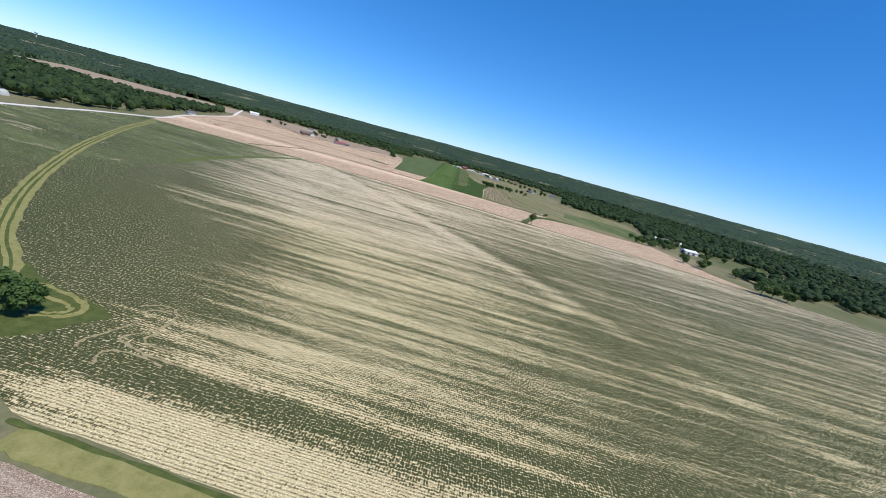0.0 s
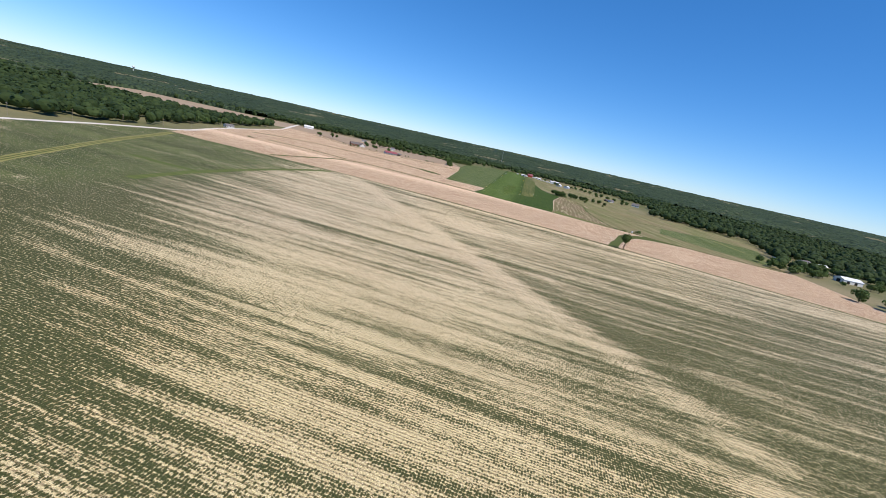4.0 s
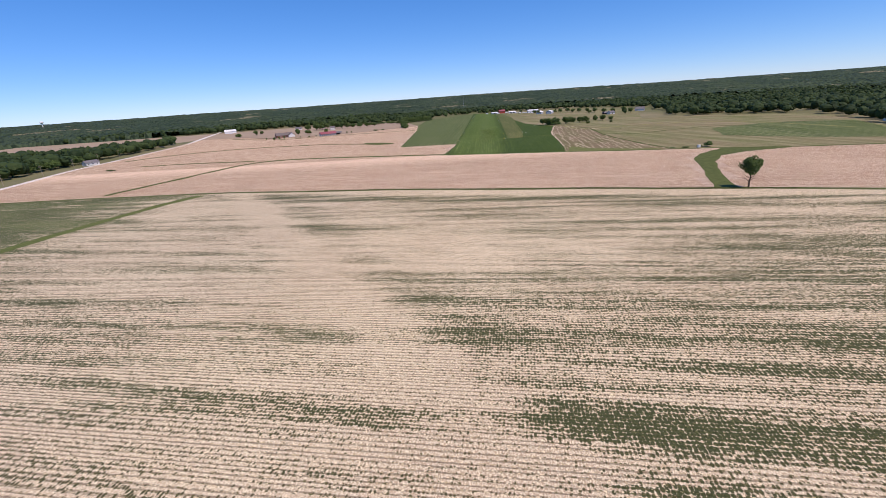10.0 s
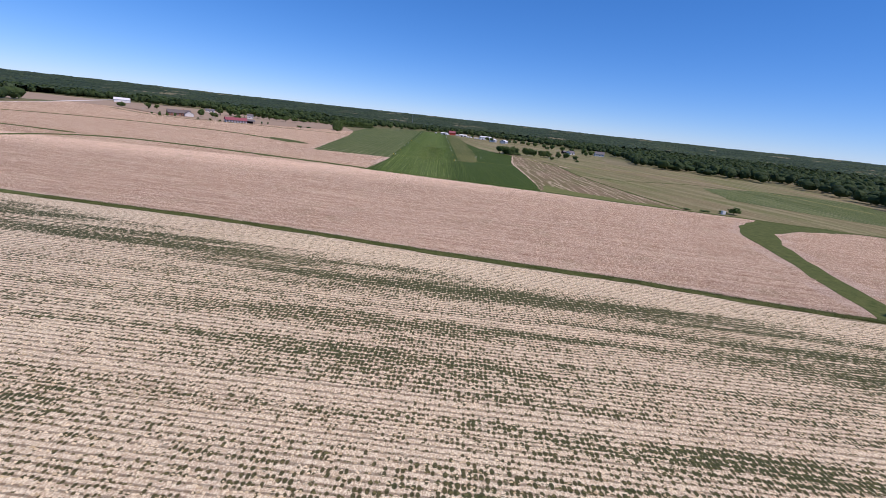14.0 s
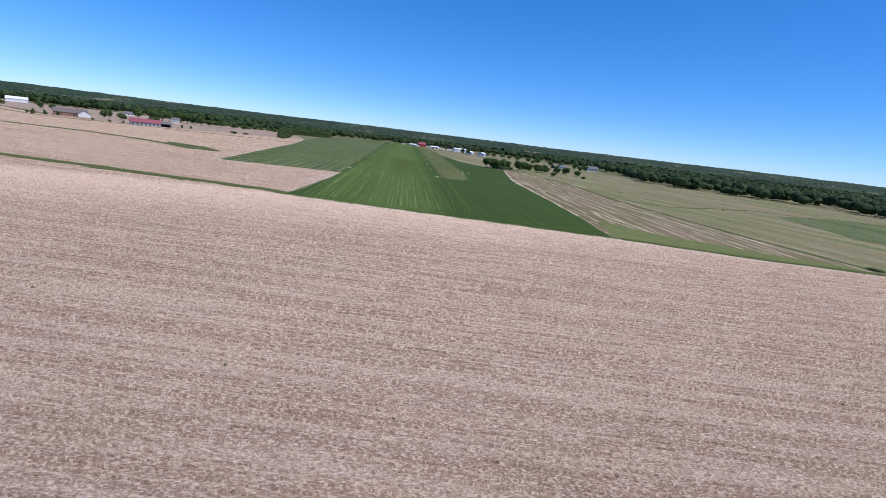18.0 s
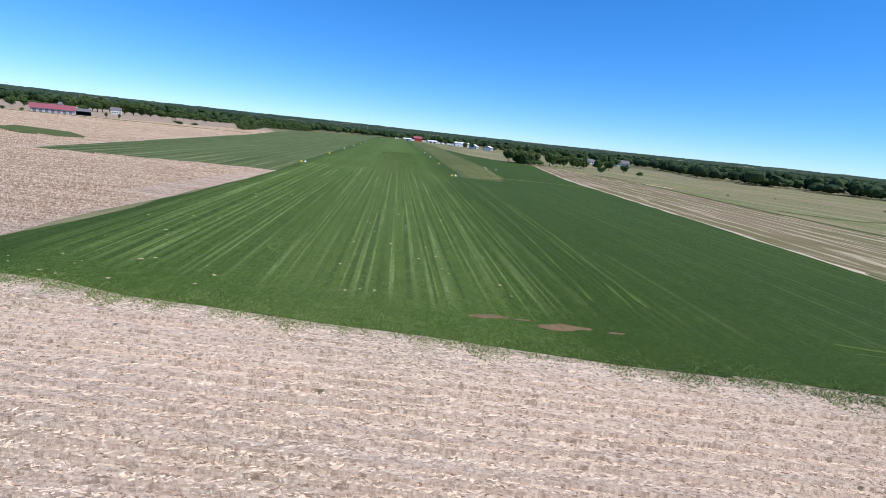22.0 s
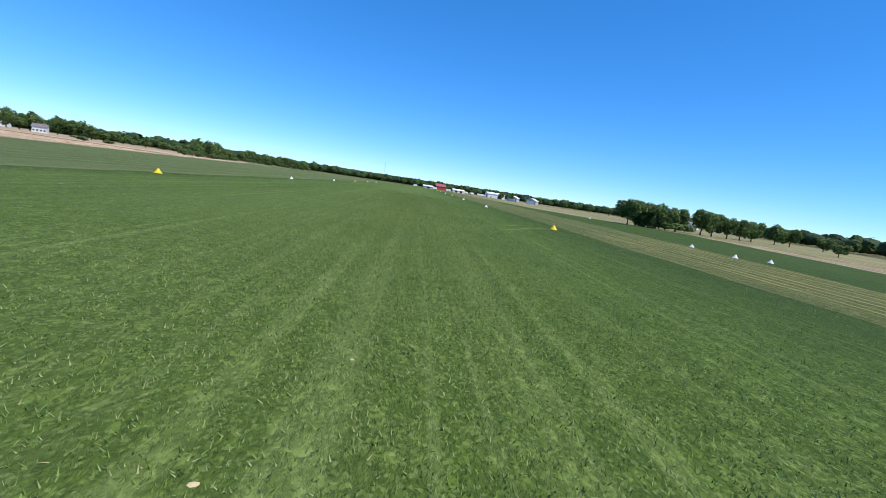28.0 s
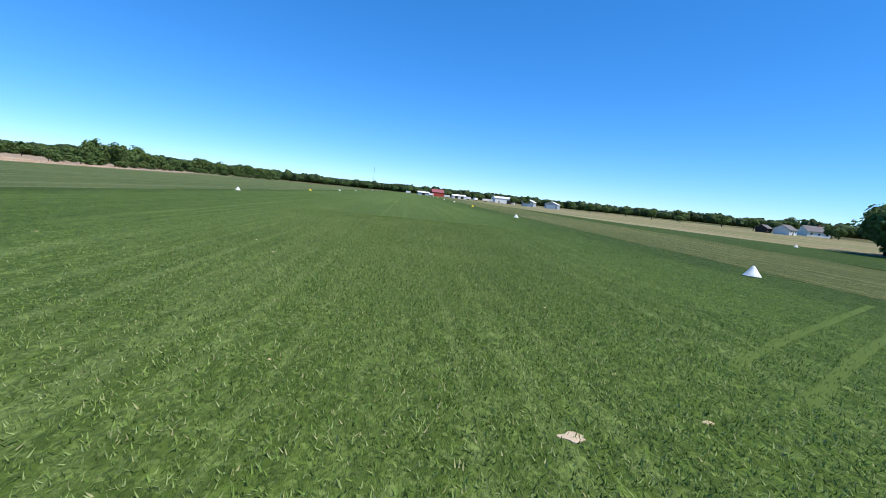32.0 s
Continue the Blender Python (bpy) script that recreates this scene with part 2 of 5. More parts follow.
def crop_leaf(n, growth, grain):
    olive = n.mix(grain, (0.045, 0.038, 0.013), (0.125, 0.105, 0.042))
    green = n.mix(grain, (0.017, 0.026, 0.008), (0.075, 0.094, 0.031))
    x, y, _ = n.axes()
    grassy = n.span(n.maths("ADD", x, n.span(y, 300, 140, 0, 40)), -170, -205)
    green = n.mix(grassy, green, n.mix(n.noise(0.03, n.turned(ROW_TURN, 0.3, 1.5), 4, 0.7, 0.38, 0.62), (0.03, 0.055, 0.012), (0.09, 0.115, 0.034)))
    return n.mix(n.span(growth, 0.2, 0.85), olive, green)


def crop_field_material():
    n = Nodes("crop_rows_on_pale_soil", 0.95, 0.1)
    growth = crop_growth(n)
    u, v = crop_plan(n)
    v = n.maths("ADD", v, n.maths("MULTIPLY", n.maths("SUBTRACT", n.noise(0.8, None, 3, 0.7, 0, 1), 0.5), 0.34))
    soil, grain = crop_soil(n)
    along = n.noise(1.0, n.turned(ROW_TURN, 0.35, 1.4), 4, 0.75, 0.24, 0.46)
    # dark lines along the rows: brown stubble plus furrow shade, put into the colour
    row = n.maths("MULTIPLY", n.wave(v, ROW_GAP, (0.56, 0.86)), along)
    base = n.mix(n.maths("MULTIPLY", row, 0.66), soil, n.mix(grain, (0.085, 0.06, 0.032), (0.2, 0.135, 0.075)))
    # single plants, each in its row, larger and closer where the crop stands thick
    far_off, chance, _ = n.cells(n.vec(n.maths("DIVIDE", u, 0.5), n.maths("DIVIDE", v, ROW_GAP)), 0.5)
    reach = n.maths("SUBTRACT", far_off, n.span(growth, 0, 1.1, 0.2, 0.66))
    stands = n.span(n.maths("SUBTRACT", n.maths("MULTIPLY", growth, 1.25), chance), -0.1, 0.0)
    cover = n.maths("MULTIPLY", n.maths("MULTIPLY", n.span(reach, 0.06, -0.1), stands), 0.96)
    n.bump(grain, 0.6, 0.08)
    return n.done(n.mix(cover, base, crop_leaf(n, growth, grain)))


def crop_row_material():
    n = Nodes("crop_stubble", 0.95, 0.1)
    growth = crop_growth(n)
    chance = n.island()
    grain = n.maths("FRACT", n.maths("MULTIPLY", chance, 37.7))
    straw = n.mix(grain, (0.5, 0.38, 0.21), (0.88, 0.73, 0.48))
    plant = n.span(n.maths("SUBTRACT", n.maths("MULTIPLY", growth, 1.2), chance), -0.08, 0.0)
    return n.done(n.mix(plant, straw, n.mix(0.22, crop_leaf(n, growth, grain), (0.34, 0.29, 0.13))))


def tan_field_material():
    n = Nodes("harvested_tan_field", 0.95, 0.1)
    streak = n.noise(1.0, n.turned(8, 0.02, 0.5), 5, 0.8, 0.48, 0.55)
    wide = n.noise(0.012, None, 4, 0.6, 0.35, 0.66)
    litter = n.noise(1.0, n.turned(8, 4.0, 6.5), 6, 0.9, 0.4, 0.6)
    u, v, _ = n.axes(n.turned(8))
    c = n.mix(wide, (0.435, 0.282, 0.188), (0.35, 0.222, 0.148))
    c = n.mix(n.maths("MULTIPLY", streak, 0.45), c, (0.72, 0.555, 0.4))
    _, y, _ = n.axes()
    c = n.mix(n.maths("MULTIPLY", n.span(y, 570, 602, 0, 0.85), n.span(y, 618, 612)), c, (0.84, 0.62, 0.45))
    c = n.mix(n.maths("MULTIPLY", n.noise(0.09, None, 4, 0.7, 0.52, 0.68), 0.3), c, (0.3, 0.27, 0.15))
    # chaff and clods, each its own shade
    _, shade, _ = n.cells(n.vec(n.maths("DIVIDE", u, 0.24), n.maths("DIVIDE", v, 0.12)))
    c = n.mix(n.span(shade, 0.62, 0.95, 0, 0.5), c, (0.93, 0.77, 0.58))
    c = n.mix(n.span(shade, 0.3, 0.02, 0, 0.5), c, (0.19, 0.12, 0.075))
    c = n.mix(n.span(litter, 0.6, 0.95, 0, 0.75), c, (0.9, 0.74, 0.55))
    c = n.mix(n.span(litter, 0.4, 0.05, 0, 0.6), c, (0.22, 0.14, 0.085))
    # weeds here and there
    far_off, chance, _ = n.cells(n.vec(n.maths("DIVIDE", u, 7.0), n.maths("DIVIDE", v, 7.0)))
    weed = n.maths("MULTIPLY", n.span(far_off, 0.026, 0.014), n.span(chance, 0.62, 0.64))
    c = n.mix(n.maths("MULTIPLY", weed, 0.8), c, (0.1, 0.1, 0.04))
    n.bump(litter, 0.7, 0.08)
    return n.done(c)


def stubble_material():
    n = Nodes("cut_stubble_litter", 0.95, 0.1)
    i = n.island()
    c = n.mix(i, (0.6, 0.43, 0.3), (0.92, 0.74, 0.56))
    return n.done(n.mix(n.maths("ADD", n.span(i, 0.22, 0.12), 0.0, clamp=True), c, (0.22, 0.14, 0.085)))


def pale_field_material():
    n = Nodes("pale_stubble_field", 0.95, 0.1)
    streak = n.noise(1.0, n.turned(8, 0.008, 0.06), 4, 0.6, 0.35, 0.66)
    fine = n.noise(0.8, None, 5, 0.75)
    c = n.mix(streak, (0.38, 0.285, 0.19), (0.3, 0.215, 0.145))
    return n.done(n.mix(n.maths("MULTIPLY", fine, 0.35), c, (0.45, 0.35, 0.24)))


def turf_colours(n, dark, light, dry, stripe=0.5, gap=1.25):
    """Mown grass: uneven lanes along the runway, mottled at two scales, with thin pale lines of clippings."""
    x, y, _ = n.axes()
    wob = n.noise(0.03, n.turned(0, 1.0, 0.35), 3, 0.6, 0, 1)
    xs = n.maths("ADD", x, n.maths("MULTIPLY", wob, 1.6))
    stray = n.noise(1.0, n.vec(n.maths("MULTIPLY", x, 0.35), n.maths("MULTIPLY", y, 0.003)), 3, 0.6, 0.2, 0.8)
    lane = n.wave(n.maths("ADD", x, n.maths("MULTIPLY", stray, 3.2)), 0.98 * gap, (0.62, 0.9))
    lane = n.maths("MULTIPLY", lane, n.noise(1.0, n.vec(n.maths("MULTIPLY", x, 0.9), n.maths("MULTIPLY", y, 0.012)), 3, 0.7, 0.36, 0.56))
    gully = n.noise(1.0, n.vec(n.maths("ADD", n.maths("MULTIPLY", xs, 2.0 / gap), 57.0), n.maths("MULTIPLY", y, 0.0045)), 2, 0.6, 0.49, 0.4)
    broad = n.noise(1.0, n.vec(n.maths("MULTIPLY", xs, 0.33 / gap), n.maths("MULTIPLY", y, 0.004)), 2, 0.6, 0.42, 0.58)
    broken = n.noise(1.0, n.turned(0, 0.5, 0.04), 5, 0.8, 0.36, 0.56)
    # lanes stop short of the headland in the south and blur where the runway proper begins
    fresh = n.maths("MULTIPLY", n.span(n.maths("ADD", y, n.maths("MULTIPLY", x, 0.2)), 604, 609), n.span(y, 708, 722, 1.0, 0.42))
    blotch = n.noise(0.16, None, 5, 0.65, 0.35, 0.65)
    fine = n.noise(1.0, n.turned(0, 3.6, 2.2), 5, 0.85, 0.42, 0.58)
    c = n.mix(n.maths("MULTIPLY", n.maths("MULTIPLY", broad, fresh), stripe), dark, light)
    c = n.mix(n.maths("MULTIPLY", blotch, 0.45), c, light)
    c = n.mix(n.maths("MULTIPLY", n.maths("MULTIPLY", gully, fresh), min(1.0, stripe * 1.8)), c, n.mix(0.6, dark, (0.02, 0.04, 0.006)))
    c = n.mix(n.maths("MULTIPLY", n.noise(0.7, None, 5, 0.75, 0.5, 0.68), 0.5), c, n.mix(0.5, light, dry))
    c = n.mix(n.maths("MULTIPLY", n.noise(0.018, None, 3, 0.6, 0.5, 0.75), 0.25), c, dry)
    c = n.mix(n.maths("MULTIPLY", n.noise(0.9, None, 4, 0.7, 0.6, 0.7), 0.4), c, dry)
    c = n.mix(n.maths("MULTIPLY", fine, 0.66), c, n.mix(0.5, dark, (0.012, 0.024, 0.005)))
    # tufts, each its own shade
    _, shade, _ = n.cells(n.vec(n.maths("DIVIDE", x, 0.045), n.maths("DIVIDE", y, 0.06)))
    c = n.mix(n.span(shade, 0.7, 1.0, 0, 0.45), c, dry)
    c = n.mix(n.span(shade, 0.35, 0.0, 0, 0.7), c, n.mix(0.6, dark, (0.01, 0.02, 0.004)))
    pale = n.maths("MULTIPLY", n.maths("MULTIPLY", lane, broken), fresh)
    return n.mix(n.maths("MULTIPLY", n.maths("MULTIPLY", pale, min(1.0, stripe * 1.7 + 0.12)), n.span(fine, 0, 1, 1.0, 0.45)), c, dry), fine


LUSH = (0.04, 0.078, 0.006), (0.068, 0.112, 0.011), (0.12, 0.155, 0.038)


def turf_material(name, dark, light, dry, stripe=0.5, lush_side=False, gap=1.25):
    n = Nodes(name, 0.9, 0.15)
    c, fine = turf_colours(n, dark, light, dry, stripe, gap)
    if lush_side:  # it thickens towards its east edge before the dry strip begins
        x, y, _ = n.axes()
        lush, _ = turf_colours(n, *LUSH, 0.22)
        stray = n.maths("MULTIPLY", n.noise(0.12, n.turned(0, 1, 0.3), 4, 0.7, 0.2, 0.8), 7.0)
        edge = n.span(n.maths("ADD", n.maths("ADD", x, stray), n.span(y, 690, 740, 3, 0)), -15, -6)
        west = n.span(n.maths("SUBTRACT", x, n.maths("MULTIPLY", stray, 0.35)), -54, -58)
        edge = n.maths("MAXIMUM", n.maths("ADD", edge, 0.0, clamp=True), n.maths("ADD", west, 0.0, clamp=True))
        c = n.mix(edge, c, lush)
        trodden = n.span(n.maths("ABSOLUTE", n.maths("ADD", x, 31.0)), 15, 3, 0, 0.2)
        c = n.mix(n.maths("MULTIPLY", trodden, n.span(fine, 0, 1, 1.0, 0.5)), c, (0.19, 0.24, 0.075))
        worn = n.span(n.maths("ABSOLUTE", n.maths("SUBTRACT", n.maths("ADD", y, n.maths("MULTIPLY", x, -0.12)), 717.5)), 4.0, 0.5)
        worn = n.maths("MULTIPLY", n.maths("ADD", worn, 0.0, clamp=True), n.noise(0.5, n.turned(0, 0.5, 1.0), 5, 0.8, 0.42, 0.66))
        c = n.mix(n.maths("MULTIPLY", worn, 0.55), c, (0.24, 0.235, 0.075))
    n.bump(fine, 0.7, 0.06)
    return n.done(c)


def blade_material():
    n = Nodes("grass_blades", 0.75, 0.2)
    c = n.mix(n.noise(0.16, None, 5, 0.65, 0.35, 0.65), (0.12, 0.195, 0.03), (0.2, 0.275, 0.065))
    c = n.mix(n.maths("ADD", n.span(n.island(), 0.55, 0.8, 0, 0.75), 0.0, clamp=True), c, (0.27, 0.33, 0.13))
    c = n.mix(n.maths("ADD", n.span(n.island(), 0.88, 0.93), 0.0, clamp=True), c, (0.3, 0.29, 0.13))
    c = n.mix(n.maths("ADD", n.span(n.island(), 0.35, 0.15, 0, 0.8), 0.0, clamp=True), c, (0.05, 0.09, 0.014))
    return n.done(c)


def meadow_material():
    n = Nodes("dry_meadow", 0.95, 0.1)
    patch = n.noise(0.014, n.turned(-20, 1.6, 0.6), 4, 0.6, 0.38, 0.62)
    streak = n.noise(1.0, n.turned(-20, 0.12, 0.01), 4, 0.65, 0.46, 0.6)
    fine = n.noise(1.2, None, 5, 0.8, 0.38, 0.62)
    c = n.mix(patch, (0.165, 0.175, 0.06), (0.27, 0.2, 0.11))
    c = n.mix(n.maths("MULTIPLY", n.noise(1.0, n.turned(-20, 0.5, 0.01), 3, 0.7, 0.52, 0.6), 0.6), c, (0.115, 0.14, 0.04))
    c = n.mix(n.maths("MULTIPLY", streak, 0.5), c, (0.42, 0.34, 0.2))
    _, shade, _ = n.cells(n.turned(-20, 1.8, 0.9))
    c = n.mix(n.span(shade, 0.75, 1.0, 0, 0.4), c, (0.5, 0.42, 0.24))
    return n.done(n.mix(n.maths("MULTIPLY", fine, 0.5), c, (0.11, 0.12, 0.045)))


def hay_material(name, base, ground, straw, amount):
    """Cut grass lying in broken swaths over stubble."""
    n = Nodes(name, 0.95, 0.1)
    x, y, _ = n.axes(n.turned(5))
    wob = n.noise(0.03, n.turned(0, 1.0, 0.4), 3, 0.6, 0, 1)
    swath = n.wave(n.maths("ADD", x, n.maths("MULTIPLY", wob, 15.0)), 4.6, (0.66, 0.99))
    swath = n.maths("MAXIMUM", n.maths("MULTIPLY", swath, 0.6), n.noise(1.0, n.turned(-6, 0.55, 0.012), 4, 0.7, 0.53, 0.62))
    patch = n.noise(0.05, n.turned(0, 1.0, 0.3), 4, 0.6, 0.38, 0.62)
    broken = n.noise(1.0, n.turned(0, 0.3, 0.05), 5, 0.75, 0.4, 0.64)
    fine = n.noise(2.4, None, 5, 0.8, 0.35, 0.65)
    c = n.mix(patch, base, ground)
    c = n.mix(n.maths("MULTIPLY", fine, 0.45), c, (0.09, 0.085, 0.03))
    return n.done(n.mix(n.maths("MULTIPLY", n.maths("MULTIPLY", swath, broken), amount), c, straw))


def plain_material(name, a, b, scale, rough=0.8, spec=0.3, metal=0.0, bump=0.0):
    n = Nodes(name, rough, spec)
    n.bsdf.inputs["Metallic"].default_value = metal
    big = n.noise(scale, None, 5, 0.65)
    small = n.noise(scale * 9, None, 4, 0.7)
    f = n.maths("ADD", n.maths("MULTIPLY", big, 0.65), n.maths("MULTIPLY", small, 0.35))
    if bump:
        n.bump(small, 0.5, bump)
    return n.done(n.mix(f, a, b))


def ribbed_material(name, a, b, period, rough=0.65):
    """Painted sheet metal with upright ribs and a little weathering."""
    n = Nodes(name, rough, 0.4)
    x, y, _ = n.axes()
    rib = n.wave(n.maths("ADD", x, y), period, (0.6, 0.9))
    c = n.mix(n.maths("MULTIPLY", n.noise(0.3, None, 5, 0.7), 0.7), a, b)
    n.bump(rib, 0.12, 0.02)
    return n.done(c)


def leaf_material(name, a, b, c):
    n = Nodes(name, 0.7, 0.2)
    col = n.mix(n.island(), a, b)
    col = n.mix(n.span(n.random(), 0, 1, 0.0, 0.45), col, c)
    n.mat.use_nodes = True
    tr = n.nt.nodes.new("ShaderNodeBsdfTranslucent")
    n.put(tr.inputs["Color"], n.mix(0.5, col, c))
    mx = n.nt.nodes.new("ShaderNodeMixShader")
    mx.inputs[0].default_value = 0.3
    out = n.nt.nodes["Material Output"]
    n.nt.links.new(n.bsdf.outputs[0], mx.inputs[1])
    n.nt.links.new(tr.outputs[0], mx.inputs[2])
    n.nt.links.new(mx.outputs[0], out.inputs[0])
    return n.done(col)


def wood_canopy_material():
    n = Nodes("far_wood_canopy", 0.85, 0.1)
    big = n.noise(0.004, None, 5, 0.6, 0.35, 0.65)
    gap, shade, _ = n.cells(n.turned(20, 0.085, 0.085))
    c = n.mix(big, (0.024, 0.046, 0.028), (0.06, 0.088, 0.048))
    c = n.mix(n.maths("MULTIPLY", n.noise(0.0016, None, 4, 0.7, 0.5, 0.6), 0.5), c, (0.085, 0.115, 0.05))
    c = n.mix(n.span(shade, 0, 1, 0, 0.55), c, (0.075, 0.108, 0.048))
    c = n.mix(n.maths("MULTIPLY", n.noise(0.0035, None, 3, 0.6, 0.63, 0.66), 0.8), c, (0.3, 0.26, 0.15))
    # shade between crowns painted near-black green along the cell edges
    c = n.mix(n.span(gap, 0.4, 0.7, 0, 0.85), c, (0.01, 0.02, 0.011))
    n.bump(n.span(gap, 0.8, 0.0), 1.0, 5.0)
    return n.done(c)


def base_ground_material():
    n = Nodes("rough_grassland", 0.95, 0.1)
    big = n.noise(0.006, None, 5, 0.6, 0.36, 0.64)
    c = n.mix(big, (0.14, 0.15, 0.06), (0.32, 0.26, 0.15))
    return n.done(n.mix(n.maths("MULTIPLY", n.noise(0.6, None, 5, 0.75), 0.5), c, (0.06, 0.08, 0.03)))


M_CROP, M_ROWS, M_TAN, M_PALE = crop_field_material(), crop_row_material(), tan_field_material(), pale_field_material()
M_TURF = turf_material("mown_runway_turf", (0.058, 0.106, 0.008), (0.122, 0.186, 0.022), (0.235, 0.295, 0.088), 0.5, True)
M_TURF_DARK = turf_material("dark_lush_turf", *LUSH, 0.22)
M_TURF_SIDE = turf_material("striped_side_turf", (0.075, 0.115, 0.024), (0.155, 0.19, 0.055), (0.3, 0.3, 0.14), 0.9, False, 4.2)
M_PRESSED = plain_material("pressed_pale_grass", (0.1, 0.145, 0.03), (0.175, 0.215, 0.06), 0.8, 0.9, 0.1)
M_BLADE, M_MEADOW = blade_material(), meadow_material()
M_HAY = hay_material("cut_hay_swaths", (0.17, 0.15, 0.062), (0.25, 0.175, 0.105), (0.68, 0.55, 0.37), 1.0)
M_DRY = turf_material("dry_mown_strip", (0.065, 0.095, 0.016), (0.15, 0.16, 0.042), (0.38, 0.33, 0.14), 0.9, False, 1.5)
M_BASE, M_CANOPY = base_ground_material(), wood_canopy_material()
M_VERGE = plain_material("rank_verge_grass", (0.045, 0.072, 0.016), (0.14, 0.15, 0.048), 0.45, 0.95, 0.1)
M_FAINT = plain_material("faintly_pressed_grass", (0.062, 0.1, 0.016), (0.105, 0.145, 0.032), 0.8, 0.9, 0.1)
M_UNCUT = plain_material("uncut_meadow_grass", (0.1, 0.13, 0.035), (0.2, 0.2, 0.07), 0.25, 0.95, 0.1)
M_TRACK = plain_material("worn_grass_track", (0.17, 0.175, 0.05), (0.36, 0.31, 0.125), 0.35, 0.95, 0.1)
M_GREENTRACK = plain_material("green_grass_track", (0.06, 0.095, 0.02), (0.13, 0.155, 0.045), 0.35, 0.95, 0.1)
M_GRAVEL = plain_material("pale_gravel_road", (0.78, 0.73, 0.66), (0.62, 0.57, 0.5), 0.3, 0.95, 0.1)
M_LOOP = plain_material("broken_straw_rut", (0.55, 0.43, 0.25), (0.2, 0.17, 0.075), 0.9, 0.95, 0.1)
M_THATCH = plain_material("dead_grass_tuft", (0.58, 0.47, 0.29), (0.4, 0.33, 0.18), 3.0, 0.95, 0.1)
M_STUBBLE = stubble_material()
M_HAYLINE = plain_material("cut_grass_line", (0.3, 0.26, 0.1), (0.2, 0.2, 0.06), 0.7, 0.95, 0.1)
M_STRAW = plain_material("dry_straw", (0.58, 0.46, 0.32), (0.46, 0.35, 0.23), 0.15, 0.95, 0.1)
M_YELLOWED = plain_material("yellow_green_weeds", (0.16, 0.21, 0.02), (0.115, 0.17, 0.018), 3.0, 0.9, 0.1)
M_BARE = plain_material("bare_earth", (0.27, 0.16, 0.09), (0.1, 0.095, 0.035), 1.6, 0.95, 0.1)
M_LEAF = leaf_material("broad_leaves", (0.055, 0.105, 0.026), (0.13, 0.195, 0.055), (0.14, 0.185, 0.06))
M_LEAF_FAR = leaf_material("wood_leaves", (0.022, 0.044, 0.014), (0.066, 0.104, 0.03), (0.062, 0.094, 0.032))
M_BARK = plain_material("bark", (0.11, 0.085, 0.06), (0.055, 0.042, 0.03), 2.0, 0.95, 0.1)


# ---- building helpers ----
def mesh_object(name, verts, faces, material, parent=None, smooth=False):
    me = bpy.data.meshes.new(name)
    me.from_pydata([tuple(map(float, v)) for v in verts], [], [tuple(map(int, f)) for f in faces])
    me.materials.append(material)
    if smooth:
        me.polygons.foreach_set("use_smooth", [True] * len(me.polygons))
    me.update()
    ob = new(name, me)
    ob.parent = parent
    return ob


def part(name, bm, material, parent, label=""):
    """Links a bmesh as one mesh object under a thing or a part."""
    me = bpy.data.meshes.new(name)
    bm.to_mesh(me)
    bm.free()
    me.materials.append(material)
    ob = new(name, me)
    ob.parent = parent
    if label:
        ob["label"] = label
    return ob


def thing(name, x, y, z=0.0, turn=0.0):
    ob = new(name)
    ob.empty_display_size = 0.5
    ob.matrix_world = pose(x, y, z, 0, 0, turn)
    return ob


def inside(poly, x, y):
    """Whether points lie in a polygon (even-odd)."""
    hit = np.zeros(np.shape(x), bool)
    for (x0, y0), (x1, y1) in zip(poly, poly[1:] + poly[:1]):
        cross = ((y0 > y) != (y1 > y)) & (x < (x1 - x0) * (y - y0) / ((y1 - y0) or 1e-9) + x0)
        hit ^= cross
    return hit


def rounded(points, steps=6):
    """A smooth line through the points (Catmull-Rom)."""
    p = [np.array(points[0])] + [np.array(q, float) for q in points] + [np.array(points[-1])]
    out = []
    for a, b, c, d in zip(p, p[1:], p[2:], p[3:]):
        for k in range(steps):
            s = k / steps
            out.append(0.5 * (2 * b + (c - a) * s + (2 * a - 5 * b + 4 * c - d) * s * s + (3 * b - a - 3 * c + d) * s ** 3))
    return out + [p[-1]]


def field(name, outline, z, material, label, category="field", ragged=0.0):
    """A flat field with the given outline; ragged: how far its edge strays."""
    rng = np.random.RandomState(len(outline) * 7 + int(abs(outline[0][0])))
    line = []
    for (x0, y0), (x1, y1) in zip(outline, outline[1:] + outline[:1]):
        n = max(1, int(math.hypot(x1 - x0, y1 - y0) / 6)) if ragged else 1
        for k in range(n):
            d = rng.uniform(-ragged, ragged, 2) if k else (0, 0)
            line.append((x0 + (x1 - x0) * k / n + d[0], y0 + (y1 - y0) * k / n + d[1]))
    bm = bmesh.new()
    vs = [bm.verts.new((x, y, z)) for x, y in line]
    f = bm.faces.new(vs)
    bmesh.ops.triangulate(bm, faces=[f])
    bm.normal_update()
    bmesh.ops.reverse_faces(bm, faces=[q for q in bm.faces if q.normal.z < 0])
    low = [bm.verts.new((x, y, -0.1)) for x, y in line]
    for k in range(len(vs)):
        j = (k + 1) % len(vs)
        bm.faces.new((vs[k], vs[j], low[j], low[k]))
    return tagged(part(name, bm, material, None), label, category, kind="structure")


